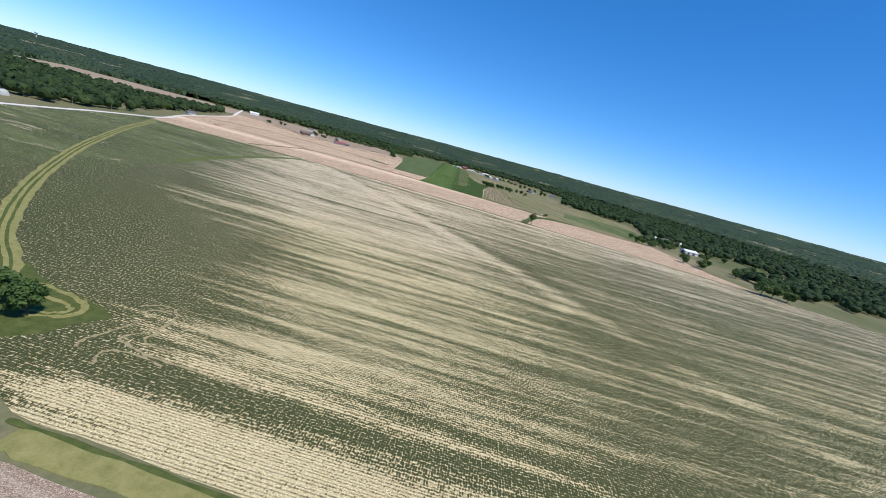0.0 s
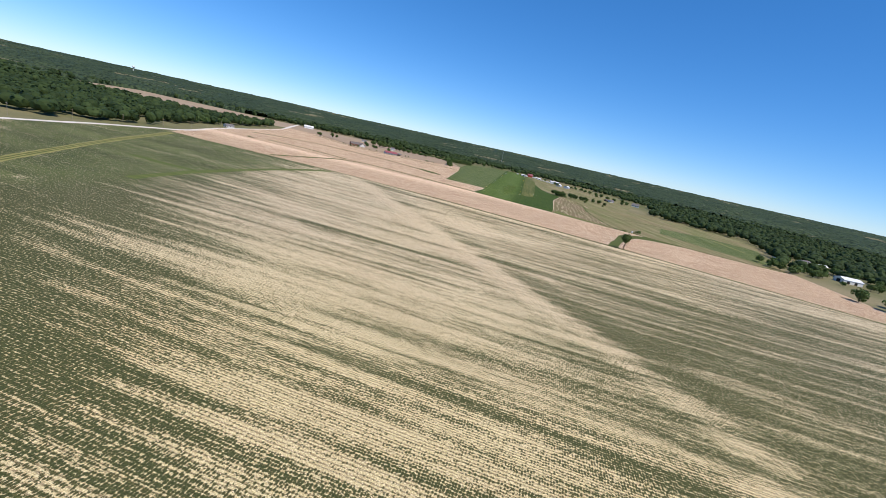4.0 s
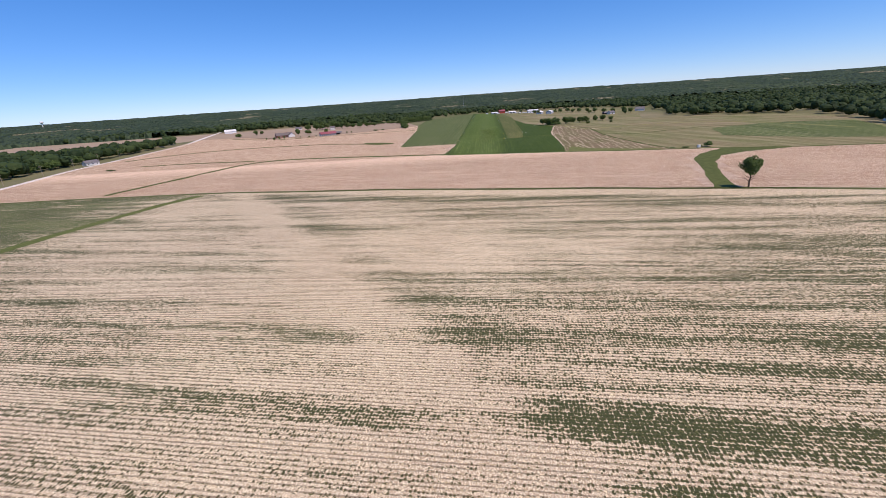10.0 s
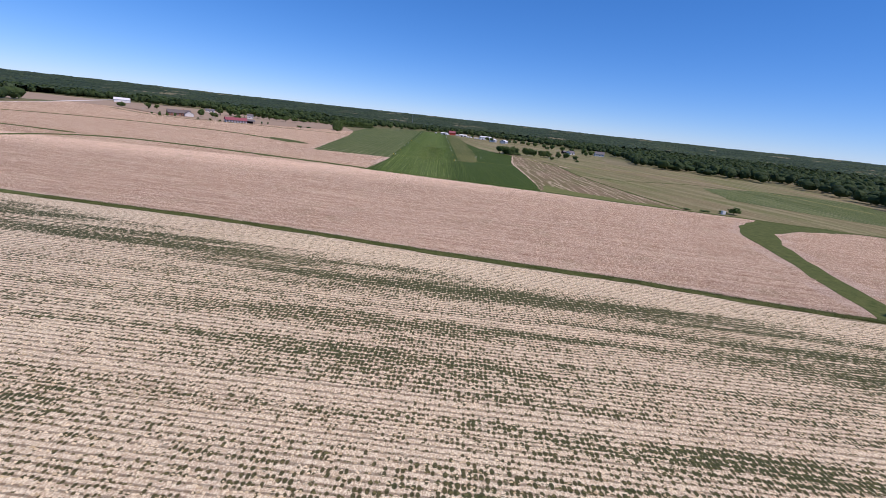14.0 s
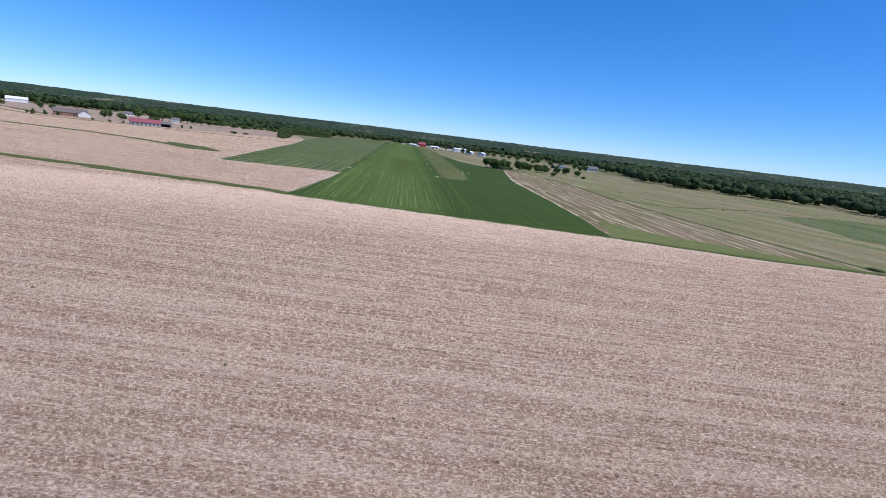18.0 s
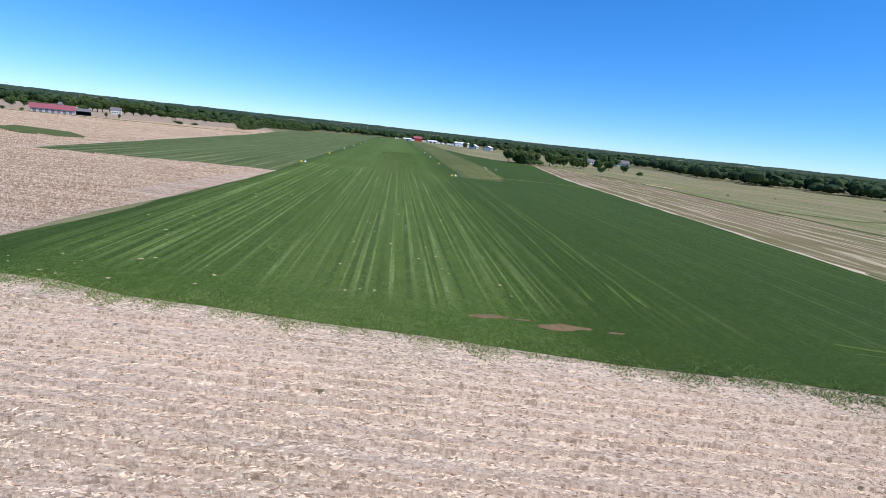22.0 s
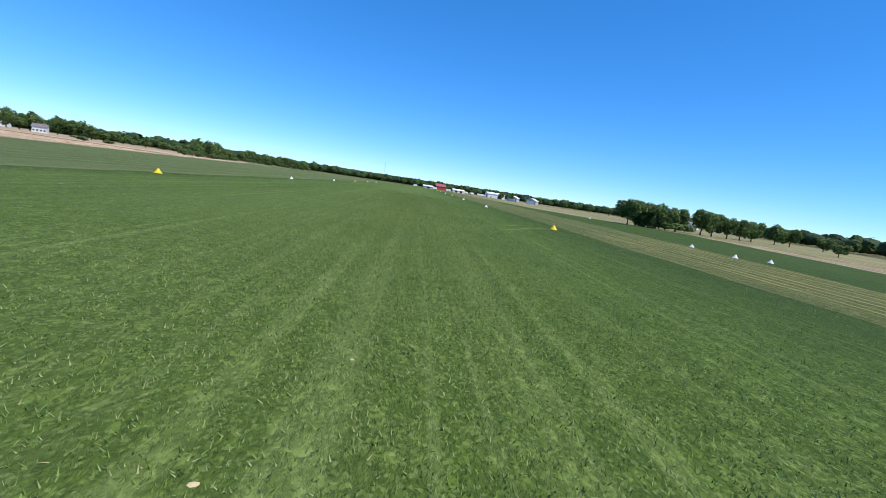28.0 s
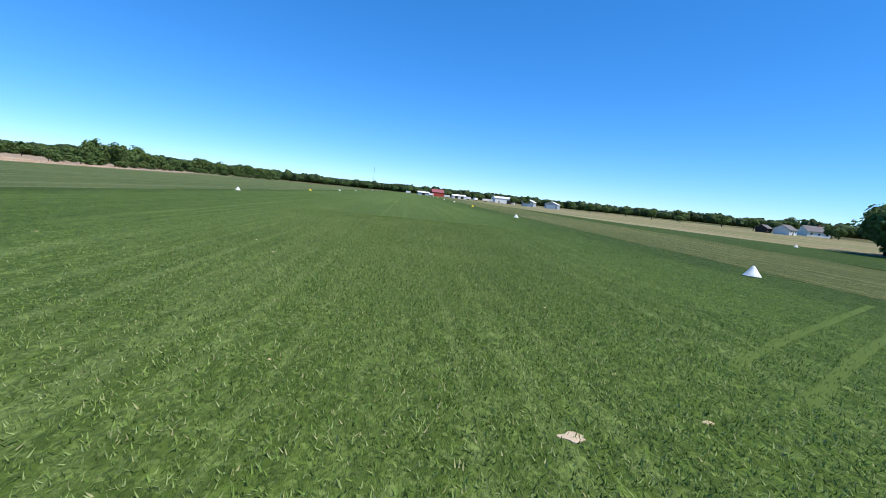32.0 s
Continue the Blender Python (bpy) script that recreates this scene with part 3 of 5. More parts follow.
def strip(name, line, width, z, material, label, category, ragged=0.25, crown=0.0):
    """A long strip (road, track, verge) along a line, with an uneven edge and a slight crown."""
    rng = np.random.RandomState(int(abs(line[0][0] * 3 + line[-1][1])) % 9999)
    pts = rounded(line)
    dense = []
    for a, b in zip(pts, pts[1:]):
        n = max(1, int(np.linalg.norm(b - a) / 4))
        dense += [a + (b - a) * k / n for k in range(n)]
    dense.append(pts[-1])
    verts, faces = [], []
    for i, p in enumerate(dense):
        d = dense[min(i + 1, len(dense) - 1)] - dense[max(i - 1, 0)]
        d = np.array((-d[1], d[0])) / (np.linalg.norm(d) or 1)
        w = width / 2
        l, r = w + rng.uniform(-1, 1) * ragged, w + rng.uniform(-1, 1) * ragged
        if i in (0, len(dense) - 1):  # the ends dip under the ground
            verts += [(*(p + d * s), -0.1) for s in (l, l * 0.97, l * 0.5, -r * 0.5, -r * 0.97, -r)]
        else:
            verts += [(*(p + d * s), h) for s, h in ((l, -0.1), (l * 0.97, z), (l * 0.5, z + crown), (-r * 0.5, z + crown), (-r * 0.97, z), (-r, -0.1))]
        if i:
            k = 6 * i
            faces += [(k - 6 + j, k - 5 + j, k + 1 + j, k + j) for j in range(5)]
    me = mesh_object(name, verts, faces, material)
    bm = bmesh.new()
    bm.from_mesh(me.data)
    bmesh.ops.recalc_face_normals(bm, faces=bm.faces)
    if sum(q.normal.z for q in bm.faces) < 0:
        bmesh.ops.reverse_faces(bm, faces=bm.faces)
    bm.to_mesh(me.data)
    bm.free()
    return tagged(me, label, category, kind="structure")


# ---- ground: one sheet out to the hills on the horizon ----
MID = (-20.0, 500.0)


def hill(x, y):
    """Height of the land: level farmland, rising to wooded hills far off."""
    r = np.hypot(x - MID[0], y - MID[1])
    s = np.clip((r - 1500) / 3100, 0, 1)
    a = np.arctan2(y - MID[1], x - MID[0])
    roll = np.sin(a * 9 + r / 700) * 3.5 + np.sin(a * 23 + r / 310) * 2.0 + np.sin(a * 4 + 1.3) * 4
    return s * s * (3 - 2 * s) * (39.5 - 9.0 * np.cos(a - 0.6)) + roll * np.clip((r - 1400) / 900, 0, 1) * 0.55


def make_ground():
    rings = np.r_[np.linspace(0, 1300, 14)[1:], np.geomspace(1400, 4850, 40)]
    n = 180
    verts, faces = [(*MID, 0.0)], []
    for r in rings:
        for k in range(n):
            a = 2 * math.pi * k / n
            x, y = MID[0] + r * math.cos(a), MID[1] + r * math.sin(a)
            verts.append((x, y, float(hill(x, y))))
    faces += [(0, 1 + k, 1 + (k + 1) % n) for k in range(n)]
    for i in range(len(rings) - 1):
        b = 1 + i * n
        faces += [(b + k, b + n + k, b + n + (k + 1) % n, b + (k + 1) % n) for k in range(n)]
    tagged(mesh_object("ground", verts, faces, M_BASE, smooth=True), "rough grassy farmland rising to far hills", "ground", kind="structure")


make_ground()

BOUND = [(-350, 506), (-317, 503), (-265, 505), (-200, 504), (-164, 503), (-124, 497), (-77, 491.5), (-54, 487.5), (-35, 483.5), (-17, 480), (0, 477), (19, 474), (45, 467.5), (76, 461.5), (160, 440), (290, 402)]
TRACK = [(-100, 98), (-106, 108), (-116, 122), (-140, 144), (-179, 192), (-227, 264), (-265, 330), (-301, 398), (-330, 460), (-352, 503)]

field("crop_field", [(-350, 503), (-301, 396), (-227, 262), (-179, 190), (-140, 142), (-114, 118), (-96, 92), (-69, 79), (-33, 75), (150, 56), (700, 0), (640, 250), (420, 345)]
      + [(x, y - 1.5) for x, y in BOUND[::-1]][:-1], 0.02, M_CROP, "large field of thin crop rows on pale dry soil", ragged=0.5)
field("west_crop_field", [(-356, 503), (-307, 400), (-233, 268), (-185, 196), (-145, 148), (-121, 126), (-106, 100), (-104, 60), (-372, 60), (-368, 300), (-364, 420), (-364, 505)], 0.02,
      M_CROP, "green crop field between the farm track and the gravel road", ragged=0.5)
field("south_field", [(-66, 71), (-33, 67.5), (150, 49), (700, -8), (700, -500), (-380, -500), (-380, 40), (-110, 52)], 0.02, M_TAN, "harvested tan field beside the crop rows", ragged=0.5)

TAN = [(x, y + 1.5) for x, y in BOUND] + [(262, 450), (245, 560), (219, 556), (155, 564), (107, 578), (64, 586), (26, 596.5), (-61, 614), (-54.5, 688), (-108, 688), (-126, 905), (-140, 1000)]
TAN += [(-235, 925), (-300, 905), (-345, 915), (-440, 985), (-520, 1000), (-478, 880), (-436, 735), (-418, 650), (-372, 535), (-360, 510)]
field("tan_field", TAN, 0.035, M_TAN, "wide harvested tan field with faint rows", ragged=0.5)
field("pale_field", [(-140, 1003), (-235, 930), (-300, 912), (-345, 922), (-440, 990), (-525, 1005), (-540, 930), (-570, 810), (-990, 800), (-1040, 1140), (-640, 1190), (-420, 1240), (-300, 1190), (-200, 1180)], 0.05, M_PALE,
      "pale stubble field beyond the farm buildings", ragged=0.5)
field("side_turf_field", [(-54, 686.3), (-108, 688), (-127, 905), (-141, 1001), (-150, 1180), (-80, 1300), (-55, 1300), (-54, 900)], 0.05, M_TURF_SIDE, "striped light green grass field beside the runway", ragged=0.4)
field("runway", [(-62, 613.4), (-9, 602.4), (-5, 680), (-5, 1000), (-8, 1330), (-62, 1330), (-58.5, 1000), (-56.5, 720), (-55.6, 687), (-57, 660), (-58.5, 628)], 0.06, M_TURF, "mown grass runway with stripes along it", "runway", ragged=0.45)
field("apron_grass", [(-10, 603), (28, 596), (90, 580), (90, 640), (84, 780), (56, 842), (26, 900), (14, 1100), (-9, 1330), (-12, 1330)], 0.02, M_TURF_DARK, "green grass under the mown strips", "lawn", ragged=0.3)
field("lush_turf", [(-13, 603.4), (27, 595), (31.5, 640), (35, 704), (5, 713), (-8.5, 713.5), (-12, 708), (-12.5, 640)], 0.067, M_TURF_DARK, "lush dark green grass along the runway edge", "lawn", ragged=0.4)
field("taxi_turf", [(3, 708), (34, 697), (36, 740), (44, 790), (52, 835), (38, 862), (24, 900), (14, 1000), (11, 900), (12, 860), (10, 760)], 0.064, M_TURF_DARK, "lush dark green grass beside the dry strip", "lawn", ragged=0.3)
field("dry_strip", [(-8, 712.6), (4, 710.3), (10, 760), (12, 860), (11, 900), (14, 1000), (14, 1100), (-9.5, 1330), (-8.2, 1000), (-8.0, 760)], 0.07, M_DRY, "mown strip of dry grass beside the runway", "lawn", ragged=0.4)
field("hay_field", [(24, 596), (64, 584.5), (93, 578.5), (83, 640), (78, 700), (81, 770), (67, 821), (51, 836), (42, 790), (34, 740), (31, 700), (28, 640)], 0.055, M_HAY, "cut hay lying in pale swaths", ragged=0.4)
field("hay_corner_grass", [(27, 596.5), (64, 586.5), (88, 581), (86, 587), (70, 593), (60, 600), (50, 604), (42, 612), (36, 622), (33.5, 618), (31, 606)], 0.075, M_UNCUT, "green uncut grass at the hay field corner", "lawn", ragged=0.6)
field("meadow", [(92, 580), (107, 578.5), (155, 564.5), (219, 556.5), (245, 562), (250, 600), (310, 750), (300, 800), (235, 860), (165, 870), (230, 1100), (150, 1300), (12, 1300), (8, 905), (23, 882), (41, 852),
      (53, 837), (67, 822), (81, 770), (78, 700), (83, 640)], 0.04, M_MEADOW, "dry olive meadow with faint mown lines", ragged=0.4)
field("green_meadow", [(150, 640), (190, 600), (240, 575), (248, 610), (285, 700), (230, 720), (170, 700)], 0.08, M_TURF_SIDE, "green patch in the dry meadow", ragged=1.0)
WATERWAY = [(63, 464), (68, 479), (78, 509), (86, 537), (97, 555), (118, 574), (146, 569), (152, 562), (122, 555), (104, 545), (92, 526), (83, 501), (75, 477), (72, 462.5)]
field("grass_waterway", WATERWAY, 0.08, M_VERGE, "green grass waterway cutting across the tan field", ragged=0.8)

ROAD = [(-362, -400), (-362, 200), (-366, 384), (-372, 440), (-373, 500), (-375, 550), (-412, 647), (-431, 724), (-474, 887), (-530, 1010), (-640, 1250)]
strip("gravel_road", ROAD, 6.5, 0.08, M_GRAVEL, "pale gravel road along the fields", "road", 0.3, 0.08)
strip("farm_track", TRACK, 6.5, 0.05, M_TRACK, "worn grass farm track with two ruts", "track", 0.5)
for k in (-1.0, 1.0):
    strip("wheel_rut", [(x + k * 0.8, y + k * 0.6) for x, y in TRACK], 0.9, 0.1, M_VERGE, "darker wheel rut in the grass track", "rut", 0.2)
strip("farm_track", [(-251, 360), (-225, 359), (-200, 361)], 5, 0.07, M_GREENTRACK, "short grass track joining two others", "track", 0.4)
SPUR = [(-196, 305), (-199, 335), (-201, 359), (-200, 407), (-195, 450), (-188, 482), (-180, 500)]
strip("farm_track", SPUR, 6.5, 0.05, M_GREENTRACK, "dark grass track running to the tan field", "track", 0.5)
for k in (-1.3, 1.3):
    strip("wheel_rut", [(x + k, y) for x, y in SPUR], 0.8, 0.1, M_UNCUT, "pale wheel rut in the dark grass track", "rut", 0.25)
strip("verge", BOUND, 2.3, 0.1, M_VERGE, "dark grass strip between crop and tan field", "verge", 0.6, 0.1)
strip("verge", [(-66, 74.5), (-33, 71.5), (150, 52), (700, -5)], 5, 0.12, M_TRACK, "grass strip beside the crop rows", "verge", 0.6, 0.1)
strip("verge", [(-69, 77.5), (-33, 74), (150, 55), (700, -2)], 1.0, 0.14, M_VERGE, "thin dark grass line along the crop's south edge", "verge", 0.3, 0.1)
strip("verge", [(27, 595.5), (64, 585.5), (107, 577.5), (155, 563.5), (219, 555.5), (245, 560)], 2.6, 0.12, M_VERGE, "grass strip along the tan field's edge", "verge", 0.5, 0.1)
strip("terrace", [(-251, 510), (-243, 545), (-234, 590), (-225, 622), (-205, 637), (-171, 637), (-139, 632), (-106, 625), (-77, 619), (-60, 615)], 4.4, 0.22, M_VERGE, "dark grassy terrace line across the tan field", "terrace", 0.9, 0.2)
strip("terrace", [(-345, 648), (-300, 650), (-262, 646), (-225, 640)], 3.4, 0.22, M_VERGE, "dark grassy line joining the terrace", "terrace", 0.8, 0.2)
strip("terrace", [(-405, 700), (-385, 732), (-350, 757), (-300, 770), (-240, 768), (-205, 762), (-165, 745), (-133, 722)], 4.6, 0.22, M_VERGE, "dark grassy terrace line across the tan field", "terrace", 0.9, 0.2)
strip("fence_line", [(-126, 905), (-240, 900), (-330, 890), (-440, 960)], 4.0, 0.22, M_VERGE, "grassy line along the farmyard", "verge", 0.5, 0.15)

field("grass_terrace_end", [(-162, 754), (-139, 745), (-124, 730), (-122, 726), (-127, 722.5), (-140, 730), (-158, 744)], 0.24, M_VERGE, "bright grassy end of the terrace line", "terrace", ragged=0.5)
strip("verge", [(92, 582), (82, 640), (77.5, 700), (80, 765), (73, 800)], 2.4, 0.1, M_VERGE, "rank grass line between hay and meadow", "verge", 0.8, 0.1)
strip("verge", [(60, 822), (76, 772), (110, 771), (150, 775), (185, 770), (212, 750), (232, 700), (246, 640)], 2.6, 0.1, M_TRACK, "mown grass line across the dry meadow", "track", 0.8, 0.05)
strip("verge", [(84, 700), (105, 690), (140, 705), (180, 715), (205, 690), (215, 640)], 2.0, 0.09, M_VERGE, "darker grass line across the dry meadow", "verge", 0.8, 0.05)
strip("straw_edge", [(31, 625), (35, 704), (37, 740), (45, 790), (52, 832)], 1.0, 0.1, M_STRAW, "pale straw line along the lush grass", "dry grass", 0.5)
for r in (1.0, 2.6, 4.2, 5.6):
    strip("mown_loop", [(1.5 - r, 775), (1.5 - r, 745), (1.5 - r, 727)] + [(1.5 - r * math.cos(a), 724 - r * math.sin(a) * 0.9) for a in (0.5, 1.1, 1.57, 2.1, 2.6)] + [(1.5 + r, 727), (1.7 + r, 745), (2 + r, 775)], 0.35, 0.09, M_HAYLINE, "pale line of cuttings looping at the strip's end", "hay", 0.15)
for r in (0.0, 1.3, 2.6):
    strip("mower_line", [(33 - r, 655), (31.5 - r, 625), (29.5 - r, 607 + r), (26 - r, 601 + r), (15 - r, 602.5 + r), (2, 605 + r)], 0.28, 0.085, M_FAINT, "pale mower line rounding the corner of the lush grass", "mown line", 0.12)
strip("dry_patch", [(80, 768), (83, 760), (87, 752)], 3.0, 0.11, M_STRAW, "patch of dry yellow straw in the meadow", "dry grass", 0.9)

# ---- woods ----
OPEN = [(-1500, -900), (-470, 200), (-440, 330), (-425, 400), (-393, 425), (-393, 530), (-428, 600), (-450, 690), (-490, 870), (-520, 960), (-560, 800), (-1000, 790), (-1050, 1150), (-640, 1200), (-420, 1240), (-300, 1190), (-170, 1200),
        (-110, 1340), (60, 1340), (150, 1300), (260, 1130), (230, 960), (190, 872), (235, 862), (300, 802), (310, 752), (252, 592), (330, 610), (420, 640), (440, 560), (305, 490), (330, 430), (430, 450), (600, 430), (900, 380), (900, -900)]
GLADE_RNG = random.Random(21)


def glade():
    """A clearing far off in the woods, long across the view."""
    a, r = radians(GLADE_RNG.uniform(25, 155)), GLADE_RNG.uniform(1500, 3900)
    w, d, t = GLADE_RNG.uniform(60, 330), GLADE_RNG.uniform(60, 130), GLADE_RNG.uniform(-0.3, 0.3)
    cx, cy = MID[0] + r * math.cos(a), MID[1] + r * math.sin(a)
    u = (-math.sin(a + t), math.cos(a + t))
    return [(cx + u[0] * w * p + u[1] * d * q, cy + u[1] * w * p - u[0] * d * q) for p, q in ((-0.5, -0.5), (0.5, -0.35), (0.45, 0.5), (-0.4, 0.4))]


GLADES = [[(262, 600), (300, 604), (318, 640), (350, 672), (346, 684), (288, 682), (286, 650)]] + [glade() for _ in range(34)] + [[(-1500, 1500), (-1000, 1450), (-980, 1530), (-1450, 1600)], [(900, 1500), (1250, 1480), (1250, 1530), (930, 1570)], [(-700, 2200), (-350, 2180), (-350, 2240), (-700, 2270)],
          [(150, 1700), (350, 1680), (380, 1730), (160, 1760)], [(1300, 2300), (1900, 2100), (1900, 2150), (1320, 2370)], [(-2200, 2500), (-1700, 2700), (-1720, 2780), (-2230, 2580)]]


def wooded(x, y):
    w = ~inside(OPEN, x, y)
    for g in GLADES:
        w &= ~inside(g, x, y)
    return w


def crown_shape(rng, leaves, size, lobes=7, squash=1.0, spread=0.4, boss=(0.36, 0.58)):
    """Leaf clumps on the lobes of a crown about 2 wide and 2 high, centred at 0: vertices and quads."""
    c = rng.normal(0, 1, (lobes, 3))
    c = c / np.linalg.norm(c, axis=1)[:, None] * rng.uniform(0.2, 0.98 - boss[1] * 0.62, (lobes, 1))
    c[:, 2] *= 0.9
    rad = rng.uniform(*boss, lobes)
    pick = rng.randint(0, lobes, leaves)
    d = rng.normal(0, 1, (leaves, 3))
    d /= np.linalg.norm(d, axis=1)[:, None]
    p = c[pick] + d * (rad[pick] * rng.uniform(0.72, 1.06, leaves))[:, None]
    p[:, 2] *= squash
    nrm = d + rng.normal(0, spread, d.shape) + (0, 0, 0.35)
    nrm /= np.linalg.norm(nrm, axis=1)[:, None]
    a = np.cross(nrm, rng.normal(0, 1, d.shape))
    a /= np.linalg.norm(a, axis=1)[:, None]
    b = np.cross(nrm, a)
    s = size * rng.uniform(0.6, 1.4, (leaves, 1))
    corners = [p - a * s - b * s * 0.6, p + a * s * 0.8 - b * s * 0.8 + nrm * s * 0.2, p + a * s + b * s * 0.7, p - a * s * 0.7 + b * s * 0.9 + nrm * s * 0.25]
    v = np.stack(corners, 1).reshape(-1, 3)
    return v, np.arange(4 * leaves).reshape(-1, 4)


def lumpy_core(rng):
    """The dark body of a crown about 1.7 wide: a ball pushed into bosses."""
    ico = bmesh.new()
    bmesh.ops.create_icosphere(ico, subdivisions=2, radius=1.0)
    cv = np.array([v.co[:] for v in ico.verts])
    cf = np.array([[v.index for v in f.verts] for f in ico.faces])
    ico.free()
    boss = rng.normal(0, 1, (9, 3))
    boss /= np.linalg.norm(boss, axis=1)[:, None]
    push = np.max(np.clip(cv @ boss.T, 0, 1) ** 3, axis=1)
    return cv * (0.62 + 0.3 * push)[:, None], cf


def near_woods():
    """The woods within a kilometre or so, every tree a lumpy crown of leaf clumps."""
    rng = np.random.RandomState(5)
    kinds = [crown_shape(rng, 64, 0.19, 9, spread=0.28) for _ in range(8)]
    spare = [crown_shape(rng, 18, 0.29, 8, spread=0.28) for _ in range(6)]
    cores = [lumpy_core(rng) for _ in range(6)]
    verts, quads, tris, base = [], [], [], 0
    xs, ys = rng.uniform(-1250, 950, 26000), rng.uniform(150, 1750, 26000)
    keep = wooded(xs, ys)
    xs, ys = xs[keep], ys[keep]
    d = np.hypot(xs + 20, ys - 350)
    near = (d < 1250) & (rng.uniform(0, 1, len(xs)) < np.clip(1300 / d - 0.55, 0.25, 1))
    for x, y, r in zip(xs[near], ys[near], d[near]):
        h, w = (rng.uniform(10, 15.5), rng.uniform(5.4, 8.6)) if x < -300 else (rng.uniform(7.5, 12.5), rng.uniform(4.4, 7.6))
        v, q = kinds[rng.randint(8)] if r < 720 else spare[rng.randint(6)]
        t = rng.uniform(0, 6.28)
        rot = np.array([[math.cos(t), -math.sin(t), 0], [math.sin(t), math.cos(t), 0], [0, 0, 1]])
        k = np.array([w, w, h * 0.46])
        verts.append((v @ rot) * k + (x, y, h * 0.55))
        quads.append(q + base)
        base += len(v)
        cv, cf = cores[rng.randint(6)]
        verts.append((cv @ rot) * k + (x, y, h * 0.53))
        tris.append(cf + base)
        base += len(cv)
    faces = np.concatenate(quads).tolist() + np.concatenate(tris).tolist()
    tagged(mesh_object("wood", np.concatenate(verts), faces, M_LEAF_FAR), "dense dark green deciduous wood round the fields", "woodland", kind="stuff")


def far_woods():
    """The canopy from about a kilometre to the hills, a sheet of uneven crowns."""
    rng = np.random.RandomState(9)
    rings = np.geomspace(1010, 4800, 170)
    n = 1500
    a0, a1 = radians(-28), radians(208)
    ang = np.linspace(a0, a1, n)
    r = rings[:, None] * (1 + rng.uniform(-0.003, 0.003, (len(rings), n)))
    x, y = MID[0] + r * np.cos(ang), MID[1] + r * np.sin(ang)
    lump = rng.uniform(-1, 1, x.shape)
    lump = (lump + np.roll(lump, 1, 1) + np.roll(lump, -1, 1)) / 3
    z = hill(x, y) + 8 + lump * 4.2 + np.sin(x / 37 + y / 53) * 1.3 + np.sin(x / 83 - y / 61) * 1.6
    ok = wooded(x, y)
    z = np.where(ok, z, hill(x, y) - 0.5)
    idx = np.arange(x.size).reshape(x.shape)
    cell = ok[:-1, :-1] | ok[1:, :-1] | ok[:-1, 1:] | ok[1:, 1:]
    q = np.stack([idx[:-1, :-1], idx[1:, :-1], idx[1:, 1:], idx[:-1, 1:]], -1)[cell]
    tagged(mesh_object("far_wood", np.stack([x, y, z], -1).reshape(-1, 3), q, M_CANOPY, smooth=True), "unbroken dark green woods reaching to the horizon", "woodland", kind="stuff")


near_woods()
far_woods()


# ---- trees ----
M_WHITE = ribbed_material("white_painted_metal", (0.78, 0.78, 0.76), (0.62, 0.62, 0.6), 0.6)
M_GREYWALL = ribbed_material("grey_painted_metal", (0.42, 0.45, 0.48), (0.33, 0.35, 0.38), 0.6)
M_REDROOF = ribbed_material("red_metal_roof", (0.33, 0.095, 0.1), (0.26, 0.075, 0.08), 0.5, 0.5)
M_GREYROOF = plain_material("grey_shingle_roof", (0.21, 0.195, 0.19), (0.13, 0.12, 0.12), 0.8, 0.9, 0.15)
M_BROWNROOF = plain_material("brown_shingle_roof", (0.2, 0.165, 0.15), (0.14, 0.115, 0.1), 0.8, 0.9, 0.15)
M_SIDING = plain_material("white_siding", (0.76, 0.74, 0.7), (0.62, 0.6, 0.56), 0.5, 0.6, 0.3)
M_BRICK = plain_material("red_brick_wall", (0.33, 0.15, 0.1), (0.24, 0.11, 0.075), 0.8, 0.85, 0.2)
M_REDWALL = plain_material("weathered_red_boards", (0.42, 0.07, 0.045), (0.3, 0.05, 0.035), 0.6, 0.75, 0.2)
M_DARK = plain_material("dark_shadowed_boards", (0.05, 0.045, 0.04), (0.03, 0.028, 0.025), 0.8, 0.9, 0.1)
M_GLASS = plain_material("window_glass", (0.03, 0.035, 0.045), (0.05, 0.055, 0.065), 0.5, 0.12, 0.5)
M_POLE = plain_material("weathered_pole_wood", (0.36, 0.3, 0.23), (0.24, 0.2, 0.15), 1.0, 0.9, 0.1)
M_YELLOW = plain_material("yellow_marker_vinyl", (0.82, 0.56, 0.03), (0.74, 0.46, 0.02), 1.5, 0.6, 0.3)
M_CONEWHITE = plain_material("white_marker_vinyl", (0.82, 0.81, 0.77), (0.7, 0.68, 0.62), 1.5, 0.6, 0.3)
M_RUBBER = plain_material("black_rubber", (0.03, 0.03, 0.03), (0.05, 0.05, 0.05), 3.0, 0.9, 0.2)
M_STEEL = plain_material("galvanised_steel", (0.5, 0.5, 0.5), (0.38, 0.38, 0.38), 2.0, 0.45, 0.5, 0.6)


def shared_mesh(name, verts, faces, material):
    me = bpy.data.meshes.new(name)
    me.from_pydata(np.asarray(verts).tolist(), [], np.asarray(faces).tolist())
    me.materials.append(material)
    me.update()
    return me


